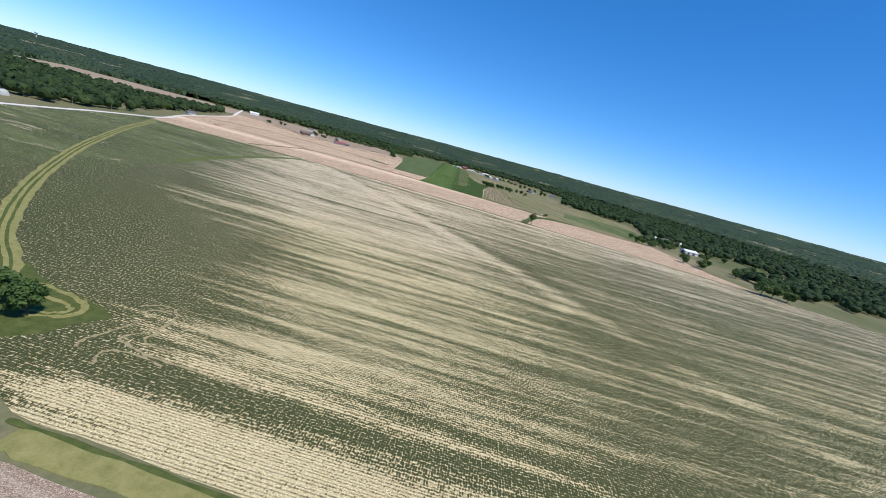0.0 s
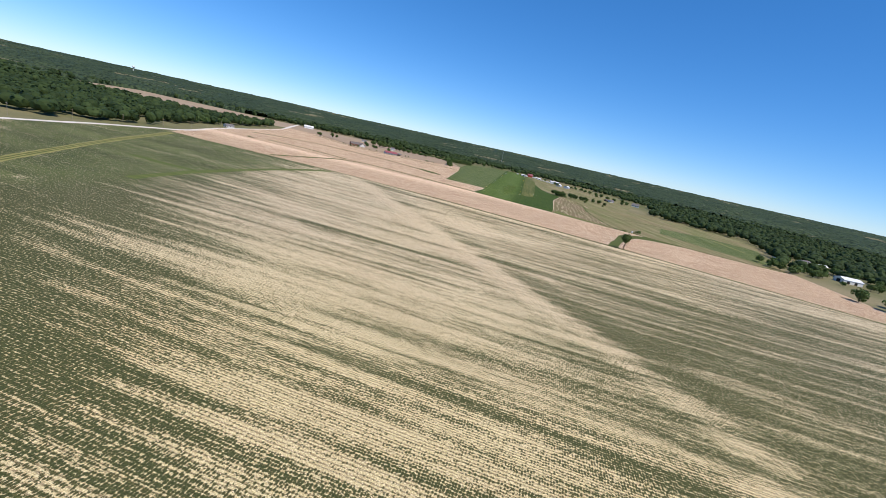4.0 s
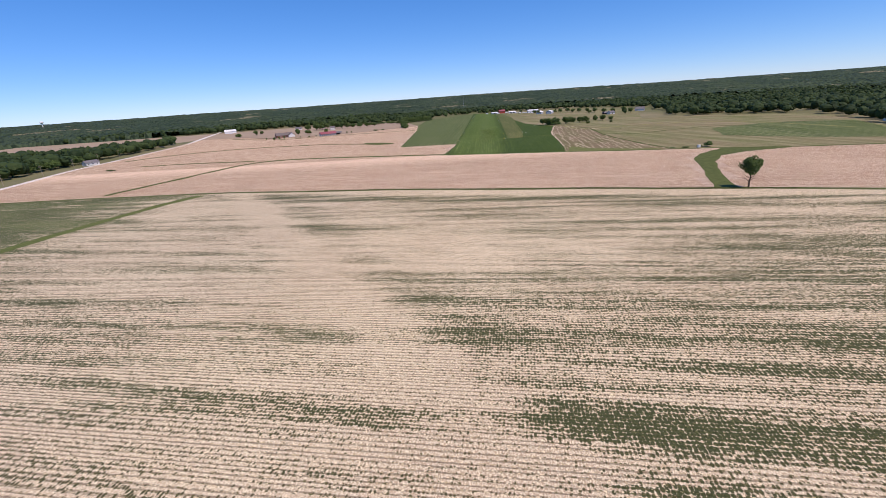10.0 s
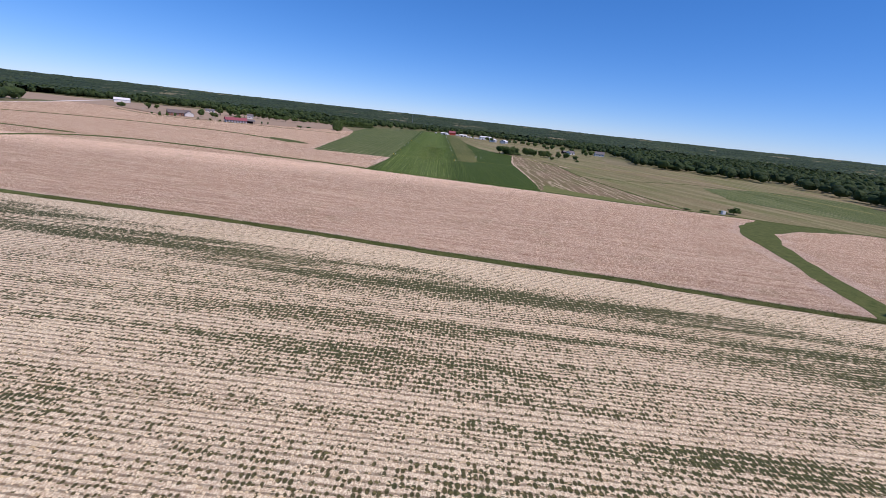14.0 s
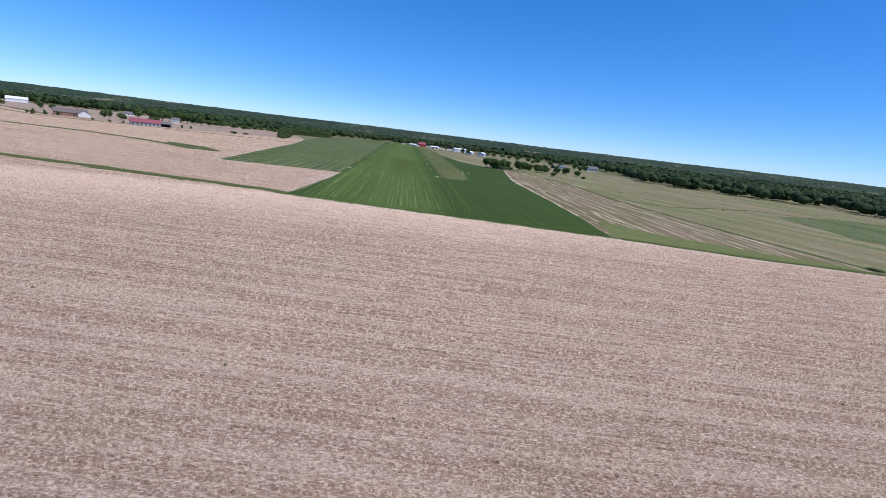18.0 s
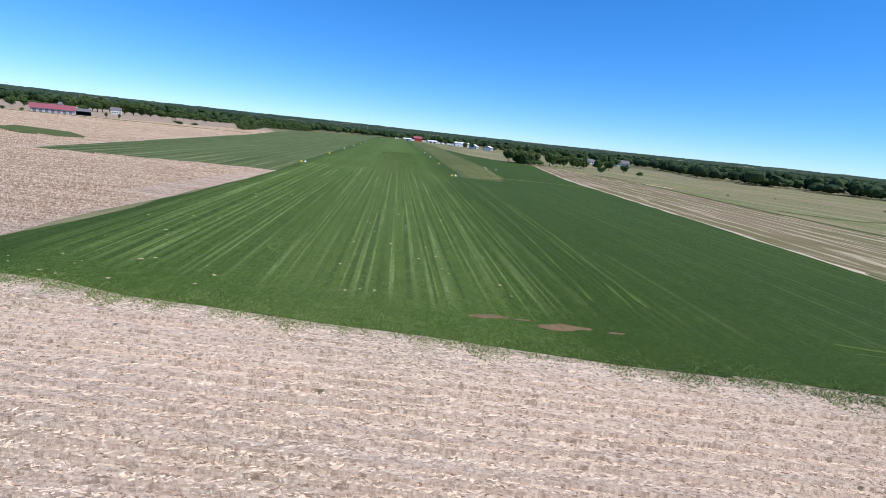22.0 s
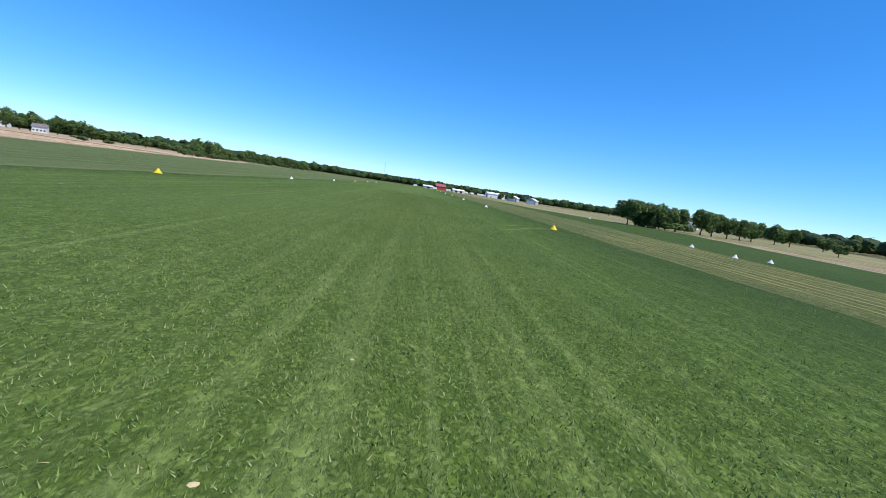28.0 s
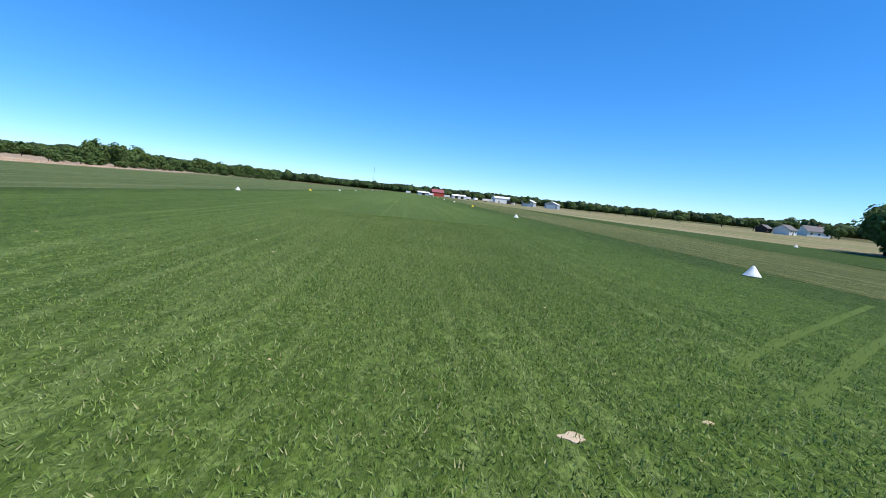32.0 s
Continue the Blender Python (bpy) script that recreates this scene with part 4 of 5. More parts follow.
def branch(bm, a, b, r0, r1, sides=6):
    """A tapered limb from a to b."""
    a, b = Vector(a), Vector(b)
    turn = (b - a).to_track_quat("Z", "Y").to_matrix()
    rings = []
    for p, r in ((a, r0), (b, r1)):
        rings.append([bm.verts.new(p + turn @ Vector((math.cos(2 * math.pi * k / sides) * r, math.sin(2 * math.pi * k / sides) * r, 0))) for k in range(sides)])
    for k in range(sides):
        bm.faces.new((rings[0][k], rings[0][(k + 1) % sides], rings[1][(k + 1) % sides], rings[1][k]))
    bm.faces.new(rings[1])


def trunk_mesh(seed):
    """A trunk one high with its limbs, tapering and a little bent; its crown would be centred at 0.62."""
    rng = random.Random(seed)
    bm = bmesh.new()
    p, r = Vector((0, 0, -0.02)), 0.034
    for k in range(5):
        q = p + Vector((rng.uniform(-0.018, 0.018), rng.uniform(-0.018, 0.018), 0.125))
        branch(bm, p, q, r, r * 0.82)
        if k >= 1:
            for _ in range(2):
                a = rng.uniform(0, 6.28)
                mid = q + Vector((math.cos(a) * 0.11, math.sin(a) * 0.11, rng.uniform(0.06, 0.12)))
                branch(bm, q, mid, r * 0.5, r * 0.3, 5)
                for _ in range(2):
                    b = a + rng.uniform(-0.9, 0.9)
                    branch(bm, mid, mid + Vector((math.cos(b) * 0.13, math.sin(b) * 0.13, rng.uniform(0.03, 0.13))), r * 0.28, r * 0.1, 4)
        p, r = q, r * 0.82
    me = bpy.data.meshes.new("trunk")
    bm.to_mesh(me)
    bm.free()
    me.materials.append(M_BARK)
    return me


TRUNKS = [trunk_mesh(s) for s in range(4)]
CROWNS = [shared_mesh("crown", *crown_shape(np.random.RandomState(40 + s), 1000, 0.09, 20, boss=(0.26, 0.42)), M_LEAF) for s in range(6)]
CROWNS_NEAR = [shared_mesh("crown", *crown_shape(np.random.RandomState(70 + s), 3200, 0.056, 34, boss=(0.2, 0.36)), M_LEAF) for s in range(4)]
SHRUBS = [shared_mesh("crown", *crown_shape(np.random.RandomState(90 + s), 380, 0.12, 7), M_LEAF) for s in range(3)]


def tree(x, y, h, w, label="broad deciduous tree in full leaf", name="tree", near=False, shrub=False, group="", low=None):
    """One tree: h high, its crown w wide."""
    rng = random.Random(int(x * 13 + y * 7))
    t = tagged(thing(name, x, y, 0, rng.uniform(0, 360)), label, "shrub" if shrub else "tree", group)
    stem = new("trunk", rng.choice(TRUNKS))
    stem.parent, stem.scale = t, (h * 0.8, h * 0.8, h * (0.75 if not shrub else 0.5))
    crown = new("crown", rng.choice(SHRUBS if shrub else CROWNS_NEAR if near else CROWNS))
    low = low if low is not None else 0.06 if shrub else 0.08
    crown.parent, crown.location = t, (0, 0, h * (1 + low) / 2)
    crown.scale = (w / 2, w / 2, h * (1 - low) / 2)
    return t


tree(75, 463, 13.5, 8.6, "lone broad tree with open crown at the field's edge", "lone_tree", near=True, low=0.27)
for k, (x, y, h, w) in enumerate([(-92, 104, 9, 9), (-99, 99, 10, 10), (-101, 107, 9, 9), (-95, 94, 7, 8), (-107, 101, 9, 9)]):
    tree(x, y, h, w, "dark dense tree in a clump beside the crop", near=k < 2, group="clump beside the crop")
# the row on the meadow's edge beside the runway
for k, (x, y, h, w) in enumerate([(41, 850, 9.5, 10.5), (46, 852, 9.5, 10), (50, 849, 9, 9), (54, 850, 8.5, 9), (58, 851, 9, 8), (48, 858, 9, 10), (57, 859, 9, 9),
                                  (69, 854, 10, 10), (75, 857, 9.5, 9), (79, 855, 8.5, 7), (87, 859, 8.5, 9), (93, 861, 8.5, 9), (97, 866, 7, 8), (108, 868, 8, 8), (118, 872, 8, 9), (126, 866, 6, 8)]):
    tree(x, y, h, w, "broad green tree in the row beside the runway meadow", near=True, group="trees beside the runway meadow", low=0.02 if k else 0.14)
    if 0 < k < 6:
        tree(x + 2.2, y - 1.5, 4.0, w * 0.95, "dense undergrowth below the trees", "shrub", shrub=True, group="undergrowth beside the runway meadow", low=0.0)
tree(90, 826, 4.6, 6, "round bushy tree standing alone in the meadow", near=False)
for x, y in ((104, 742), (131, 748), (140, 700), (168, 735)):
    tree(x, y, 0.6, 1.0, "small dark shrub in the dry meadow", "shrub", shrub=True, group="meadow shrubs")
tree(118, 832, 3.2, 5, "low round shrub in the meadow", "shrub", shrub=True)
# the row west of the runway
rng = random.Random(3)
for k in range(15):
    a = k / 14
    x, y = -157 - 22 * a + rng.uniform(-2, 2), 962 + 118 * a + rng.uniform(-3, 3)
    tall = float(np.interp(a, [0, 0.15, 0.4, 0.6, 0.85, 1], [6, 9.5, 12.5, 11.5, 9, 6])) * rng.uniform(0.85, 1.05)
    tree(x, y, tall, tall * rng.uniform(0.8, 1.05), "broad green tree in the row beside the striped grass field", near=k % 3 == 0, group="tree row west of the runway", low=0.03)
    tree(x + 4, y - 2, rng.uniform(3, 4.5), rng.uniform(6, 8), "dense bush below the long row of trees", "shrub", shrub=True, group="bushes west of the runway", low=0.0)
for k in range(14):
    a = k / 13
    x, y = -193 + 50 * a + rng.uniform(-2, 2), 1116 + 56 * a + rng.uniform(-3, 3)
    tall = float(np.interp(a, [0, 0.3, 0.45, 0.8, 1], [10.5, 12.5, 10.5, 12, 9.5])) * rng.uniform(0.88, 1.05)
    tree(x, y, tall, tall * rng.uniform(0.85, 1.1), "broad green tree in the row beside the striped grass field", near=k % 3 == 0, group="tree row west of the runway", low=0.03)
    tree(x + 4, y - 3, rng.uniform(3.5, 5), rng.uniform(7, 9), "dense bush below the long row of trees", "shrub", shrub=True, group="bushes west of the runway", low=0.0)
for k in range(20):
    x, y = -330 + 142 * k / 19 + rng.uniform(-3, 3), 1136 + rng.uniform(-8, 8)
    tree(x, y, rng.uniform(4.5, 8), rng.uniform(8, 12), "low broad tree on the far field edge", group="low trees behind the stubble field", low=0.0)
# trees round the farmyard
for x, y, h, w in [(-325, 876, 6, 3.5), (-322, 884, 5.5, 3.2), (-318, 892, 6, 3.5), (-236, 926, 4.2, 2.6), (-232, 934, 4, 2.4)]:
    tree(x, y, h, w, "dark narrow evergreen beside the farm buildings", "evergreen_tree", group="farmyard evergreens")
for x, y, h, w in [(-442, 985, 8, 12), (-448, 995, 7, 11), (-436, 1031, 9, 10), (-430, 1040, 8, 9), (-330, 968, 9, 10), (-318, 975, 8, 9), (-308, 962, 8, 9), (-278, 955, 7, 8), (-290, 985, 8, 8), (-345, 1000, 9, 9),
                   (-347, 1055, 15.6, 9), (-338, 1066, 15.6, 14), (-327, 1064, 13.3, 13), (-318, 1068, 14, 12), (-331, 1078, 16.4, 15), (-309, 1076, 14.8, 14), (-302, 1079, 15.6, 15), (-293, 1076, 14, 14), (-283, 1074, 12.5, 14), (-271, 1070, 10.1, 13), (-258, 1072, 9.4, 14), (-246, 1080, 8.6, 13), (-236, 1090, 7.8, 12), (-345, 1085, 13.3, 14), (-360, 1078, 11.7, 13)]:
    tree(x, y, h, w, "broad tree near the farm buildings", group="farmyard trees")
for x, y, h, w in [(-358, 631, 1.5, 5), (-353, 630, 1.1, 6), (-198, 948, 2.6, 9), (-188, 953, 2.2, 7), (-300, 905, 2, 3), (-286, 905, 2.2, 3), (-276, 907, 2, 3), (-352, 905, 3, 4)]:
    tree(x, y, h, w, "low shrubs on the grassy line by the farm", "shrub", shrub=True, group="farm shrubs")
# bushes on the tan field's edge, the waterway and the east side
for x, y, h, w in [(114, 583, 3.8, 7), (109, 583, 1.5, 4), (101, 584, 0.8, 5), (93, 585, 0.7, 5)]:
    tree(x, y, h, w, "rounded bush on the tan field's north edge", "shrub", shrub=True, group="bushes on the field edge")
for x, y, h, w in [(280, 402, 14, 16), (292, 404, 15, 18), (302, 398, 13, 15), (262, 470, 12, 14), (250, 484, 11, 13), (276, 488, 12, 14), (300, 470, 11, 13), (318, 455, 12, 14), (338, 452, 10, 12), (232, 590, 8, 9),
                   (240, 580, 8, 8), (250, 600, 9, 9), (262, 605, 9, 9), (276, 590, 8, 9), (300, 620, 10, 10), (330, 640, 10, 10), (288, 560, 5, 6), (233, 572, 8, 10), (238, 566, 9, 11), (244, 558, 8, 10), (252, 566, 9, 11), (259, 574, 9, 10), (268, 568, 8, 10), (277, 576, 9, 11), (286, 584, 8, 9), (322, 600, 9, 10), (334, 586, 8, 9), (296, 610, 9, 10), (284, 622, 9, 10), (280, 636, 9, 10), (312, 626, 8, 9), (325, 632, 9, 10), (328, 656, 8, 9), (318, 570, 7, 9), (393, 652, 10, 12), (408, 655, 10, 12), (345, 600, 9, 9), (360, 590, 8, 9), (325, 570, 7, 8), (380, 560, 9, 10)]:
    tree(x, y, h, w, "broad tree near the eastern farmstead", group="eastern trees")
for x, y, h, w in [(66, 1138, 9, 8), (60, 1160, 8, 8), (98, 1150, 7, 8), (106, 1142, 8, 8), (118, 1135, 9, 9), (40, 1230, 8, 8), (125, 1120, 8, 9), (133, 1105, 9, 9), (145, 1090, 9, 9), (152, 1070, 10, 10), (140, 1050, 6, 7),
                   (160, 1040, 9, 9), (172, 1030, 9, 9), (185, 1020, 10, 10), (190, 1000, 9, 10), (178, 985, 6, 7), (-14, 1290, 8, 8), (-30, 1320, 9, 10), (-46, 1325, 9, 10), (-75, 1310, 8, 9), (-100, 1290, 7, 8), (-120, 1270, 8, 9)]:
    tree(x, y, h, w, "tree among the airfield buildings", group="airfield trees")
for k in range(26):
    x, y = -435 - k * 2.4 + rng.uniform(-5, 5), 620 + k * 10 + rng.uniform(-4, 4)
    tree(x - 6, y, rng.uniform(8, 12), rng.uniform(9, 12), "broad tree along the gravel road", group="roadside trees")


# ---- buildings ----
def block(bm, x0, x1, y0, y1, z0, z1):
    vs = [bm.verts.new(p) for p in ((x0, y0, z0), (x1, y0, z0), (x1, y1, z0), (x0, y1, z0), (x0, y0, z1), (x1, y0, z1), (x1, y1, z1), (x0, y1, z1))]
    for f in ((0, 3, 2, 1), (4, 5, 6, 7), (0, 1, 5, 4), (1, 2, 6, 5), (2, 3, 7, 6), (3, 0, 4, 7)):
        bm.faces.new([vs[i] for i in f])


def block_part(name, dims, material, parent, label="", bevel=0.0):
    bm = bmesh.new()
    block(bm, *dims)
    if bevel:
        bmesh.ops.bevel(bm, geom=bm.edges[:], offset=bevel, segments=2, affect="EDGES")
    return part(name, bm, material, parent, label)


def gable_walls(length, width, eave, ridge):
    """Walls with gable ends; the ridge runs along x."""
    bm = bmesh.new()
    l, w = length / 2, width / 2
    lo = [bm.verts.new((x, y, 0)) for x, y in ((-l, -w), (l, -w), (l, w), (-l, w))]
    hi = [bm.verts.new((x, y, eave)) for x, y in ((-l, -w), (l, -w), (l, w), (-l, w))]
    a, b = bm.verts.new((-l, 0, ridge)), bm.verts.new((l, 0, ridge))
    bm.faces.new((lo[0], lo[1], hi[1], hi[0]))
    bm.faces.new((lo[2], lo[3], hi[3], hi[2]))
    bm.faces.new((lo[1], lo[2], hi[2], b, hi[1]))
    bm.faces.new((lo[3], lo[0], hi[0], a, hi[3]))
    bm.faces.new((hi[0], hi[1], b, a))
    bm.faces.new((hi[2], hi[3], a, b))
    return bm


def roof_side(length, width, eave, ridge, side, over=0.5, thick=0.16):
    """One slope of a gable roof as a slab with overhang."""
    bm = bmesh.new()
    l, w = length / 2 + over, width / 2
    slope = (ridge - eave) / w
    lift = 0.03
    ye, ze = side * (w + over), eave - slope * over + lift
    vs = [bm.verts.new(p) for p in ((-l, ye, ze), (l, ye, ze), (l, 0, ridge + lift), (-l, 0, ridge + lift), (-l, ye, ze + thick), (l, ye, ze + thick), (l, 0, ridge + lift + thick), (-l, 0, ridge + lift + thick))]
    for f in ((0, 3, 2, 1), (4, 5, 6, 7), (0, 1, 5, 4), (1, 2, 6, 5), (2, 3, 7, 6), (3, 0, 4, 7)):
        bm.faces.new([vs[i] for i in f])
    bmesh.ops.recalc_face_normals(bm, faces=bm.faces)
    return bm


def building(name, x, y, turn, length, width, eave, ridge, wall, roof, label, category="house", windows=0, doors=(), chimney=False, big_door=None):
    """A gabled building with walls, two roof slopes, windows and doors; windows: how many along each long side."""
    t = tagged(thing(name, x, y, 0, turn), label, category)
    part("wall", gable_walls(length, width, eave, ridge), wall, t)
    for side in (-1, 1):
        part("roof", roof_side(length, width, eave, ridge, side), roof, t)
    for side in (-1, 1):
        for k in range(windows):
            wx = -length / 2 + (k + 0.5) * length / windows
            s = side * width / 2
            frame_ob = block_part("window", (wx - 0.65, wx + 0.65, min(s, s + side * 0.06), max(s, s + side * 0.06), 0.95, 2.25), M_SIDING, t)
            block_part("pane", (wx - 0.55, wx + 0.55, min(s + side * 0.06, s + side * 0.075), max(s + side * 0.06, s + side * 0.075), 1.05, 2.15), M_GLASS, frame_ob)
    for dx, w, h in doors:
        s = -width / 2
        block_part("door", (dx - w / 2, dx + w / 2, s - 0.07, s, 0.0, h), M_DARK, t)
    if big_door:
        for e in (-1, 1):
            s = e * length / 2
            block_part("sliding_door", (min(s, s + e * 0.08), max(s, s + e * 0.08), -big_door[0] / 2, big_door[0] / 2, 0, big_door[1]), big_door[2], t)
    if chimney:
        block_part("chimney", (length * 0.2 - 0.5, length * 0.2 + 0.5, -0.4, 0.4, ridge - 1.2, ridge + 1.1), M_BRICK, t, bevel=0.05)
    return t


# farmyard to the west
big = building("farmhouse", -340, 938, 38, 24, 11, 3.2, 6.6, M_BRICK, M_BROWNROOF, "large low farmhouse with a brown shingle roof", windows=6, doors=((2, 1.2, 2.1),), chimney=True)
part("wing_wall", gable_walls(12, 9, 3.0, 6.0), M_SIDING, big).matrix_local = pose(9, -6, 0, 0, 0, 90)
for side in (-1, 1):
    part("wing_roof", roof_side(12, 9, 3.0, 6.0, side), M_BROWNROOF, big).matrix_local = pose(9, -6, 0, 0, 0, 90)

barn = tagged(thing("red_roof_barn", -257, 914, 0, 34), "long low barn with muted red metal roof and open bay", "barn")
part("wall", gable_walls(22, 11, 3.0, 5.6), M_GREYWALL, barn).location = (-4, 0, 0)
for side in (-1, 1):
    part("roof", roof_side(22, 11, 3.0, 5.6, side, 0.7), M_REDROOF, barn).location = (-4, 0, 0)
for k in range(7):
    block_part("stall_door", (-14 + k * 3.0, -12.4 + k * 3.0, -5.58, -5.5, 0.0, 2.2), M_GREYROOF, barn)
    block_part("rail", (-12.2 + k * 3.0, -11.2 + k * 3.0, -5.62, -5.52, 0.1, 0.9), M_GREYWALL, barn, "grey lower boards")
for side in (-1, 1):
    part("bay_roof", roof_side(8.5, 10, 2.9, 4.6, side, 0.2), M_GREYROOF, barn, "dull grey roof of the open bay").location = (11.8, 0, 0)
# posts and inner walls near-black: the open bay's shade put into colour
for px in (8, 15.6):
    for py in (-4.8, 0, 4.8):
        block_part("post", (px - 0.12, px + 0.12, py - 0.12, py + 0.12, 0, 2.95 if py else 4.5), M_DARK, barn)
block_part("back_wall", (7.8, 15.8, 4.85, 4.95, 0, 2.9), M_DARK, barn)
block_part("side_wall", (7.6, 7.7, -4.9, 4.9, 0, 2.9), M_DARK, barn)

building("white_farmhouse", -303, 1053, 25, 8, 6.5, 4.2, 6.2, M_SIDING, M_GREYROOF, "two-storey white farmhouse among trees", windows=4, chimney=True)
building("white_barn", -565, 1165, 30, 22, 12, 4.5, 7.5, M_WHITE, M_WHITE, "white metal barn beyond the fields", "barn", big_door=(4, 3.6, M_GREYWALL))
building("roadside_house", -432, 690, 70, 12, 8, 2.8, 5.0, M_SIDING, M_GREYROOF, "small pale house under trees by the road", windows=3)
building("roadside_house", -400, 1130, 20, 12, 9, 3, 5.4, M_SIDING, M_GREYROOF, "pale house beyond the stubble field", windows=3)

# a round-topped white shed by the gravel road
shed = tagged(thing("arched_shed", -412, 388, 0, 80), "white round-topped fabric shed near the gravel road", "shed")
bm = bmesh.new()
prev = None
for k in range(15):
    a = math.pi * k / 14
    row = [bm.verts.new((xx, -math.cos(a) * 6, math.sin(a) * 5)) for xx in (-9, -3, 3, 9)]
    if prev:
        for j in range(3):
            bm.faces.new((prev[j], prev[j + 1], row[j + 1], row[j]))
    prev = row
bmesh.ops.solidify(bm, geom=bm.faces[:], thickness=0.12)
part("cover", bm, M_CONEWHITE, shed, "white arched cover")
for e in (-9, 9):
    bm = bmesh.new()
    bm.faces.new([bm.verts.new((e * 0.99, -math.cos(math.pi * k / 14) * 5.8, math.sin(math.pi * k / 14) * 4.8)) for k in range(15)])
    part("end_wall", bm, M_WHITE, shed)

# airfield buildings
building("hangar", 62, 1207, 4, 20, 14, 4.6, 6.2, M_WHITE, M_WHITE, "long white metal hangar beside the airfield", "hangar", big_door=(9, 3.8, M_GREYWALL), doors=((-6, 1.0, 2.1), (4, 5, 3.4)))
building("hangar", 69, 1141, 60, 10, 9.5, 3.6, 5.6, M_GREYWALL, M_WHITE, "small grey gabled hangar with a pale roof", "hangar", big_door=(7, 3.2, M_WHITE))
building("hangar", 86, 1133, 60, 11, 10, 3.6, 5.6, M_GREYWALL, M_WHITE, "small grey gabled hangar with a pale roof", "hangar", big_door=(7, 3.2, M_WHITE))
building("red_barn", 2, 1276, 10, 13, 10, 4.6, 7.6, M_REDWALL, M_REDROOF, "weathered red barn at the far end of the airfield", "barn", big_door=(4, 3.6, M_DARK))
building("low_shed", 23, 1246, 5, 14, 8, 2.8, 4.2, M_WHITE, M_WHITE, "low white shed by the airfield", "shed", doors=((-3, 3, 2.4), (3, 3, 2.4)))
building("low_shed", -14, 1262, 8, 12, 7, 2.6, 3.8, M_GREYWALL, M_WHITE, "low grey shed by the airfield", "shed", doors=((0, 3, 2.2),))
building("meadow_house", 160, 996, 28, 9, 7, 2.7, 4.8, M_SIDING, M_GREYROOF, "white gabled house with a grey roof at the meadow's edge", windows=3, doors=((0, 1.1, 2.1),))
building("meadow_garage", 152, 1000, 28, 6, 5, 2.4, 3.8, M_DARK, M_GREYROOF, "dark open garage beside the white house", "garage")
building("meadow_house", 214, 1034, -10, 13, 10, 3.2, 6.2, M_SIDING, M_GREYROOF, "pale house with a grey roof among trees", windows=3, chimney=True)
# eastern farmstead
building("metal_barn", 313, 592, 12, 20, 11, 3.6, 5.6, M_WHITE, M_WHITE, "long barn with a bright white metal roof", "barn", doors=((-5, 3, 2.6), (3, 3, 2.6)), big_door=(4, 3.2, M_DARK))
building("farmhouse", 307, 652, 20, 12, 9, 4.5, 6.8, M_SIDING, M_GREYROOF, "white farmhouse among dark trees", windows=3, chimney=True)
building("low_shed", 296, 674, -5, 14, 9, 2.8, 4.6, M_SIDING, M_WHITE, "shed with a pale metal roof among trees", "shed", doors=((-3, 2.4, 2.3), (3, 2.4, 2.3)))
building("low_shed", 341, 678, 5, 9, 7, 2.8, 4.2, M_WHITE, M_WHITE, "small white shed among trees", "shed")


# ---- water tower, mast, poles ----
def revolve(profile, sides=20):
    bm = bmesh.new()
    rings = [[bm.verts.new((math.cos(2 * math.pi * k / sides) * r, math.sin(2 * math.pi * k / sides) * r, z)) for k in range(sides)] for r, z in profile]
    for a, b in zip(rings, rings[1:]):
        for k in range(sides):
            bm.faces.new((a[k], a[(k + 1) % sides], b[(k + 1) % sides], b[k]))
    bm.faces.new(rings[0][::-1])
    bm.faces.new(rings[-1])
    return bm


tower = tagged(thing("water_tower", -2620, 2640, 20), "white water tower standing over far woods", "water tower")
part("tank", revolve([(0.6, 33), (6, 35), (9, 38), (9.5, 41), (8, 44), (4, 46), (0.5, 46.6)], 24), M_CONEWHITE, tower)
part("stem", revolve([(5, 0), (3, 4), (2.2, 12), (2.2, 33.5)], 16), M_CONEWHITE, tower)
mast = tagged(thing("radio_mast", -105, 1705, 0), "thin steel radio mast beyond the runway", "mast")
bm = bmesh.new()
for k in range(3):
    a = 2 * math.pi * k / 3
    branch(bm, (math.cos(a) * 0.5, math.sin(a) * 0.5, 0), (math.cos(a) * 0.35, math.sin(a) * 0.35, 46), 0.12, 0.1, 5)
for k in range(15):
    a, b = 2 * math.pi * k / 3, 2 * math.pi * (k + 1) / 3
    branch(bm, (math.cos(a) * 0.45, math.sin(a) * 0.45, k * 3), (math.cos(b) * 0.45, math.sin(b) * 0.45, k * 3 + 3), 0.06, 0.06, 4)
part("lattice", bm, M_STEEL, mast)


def utility_pole(x, y, turn):
    t = tagged(thing("utility_pole", x, y, 0, turn), "weathered wooden utility pole beside the gravel road", "utility pole", "roadside utility poles")
    part("pole", revolve([(0.16, -0.3), (0.15, 2), (0.12, 9.5)], 8), M_POLE, t)
    block_part("crossarm", (-1.2, 1.2, -0.07, 0.07, 8.7, 8.85), M_POLE, t)
    for dx in (-1.05, 0, 1.05):
        ins = part("insulator", revolve([(0.05, 0), (0.06, 0.1), (0.02, 0.2)], 6), M_CONEWHITE, t)
        ins.location = (dx, 0, 8.85)
    return t


for k in range(13):
    y = 200 + k * 46
    x = -380 if y < 550 else -380 - (y - 550) * 0.37
    utility_pole(x, y, 0 if y < 550 else 20)

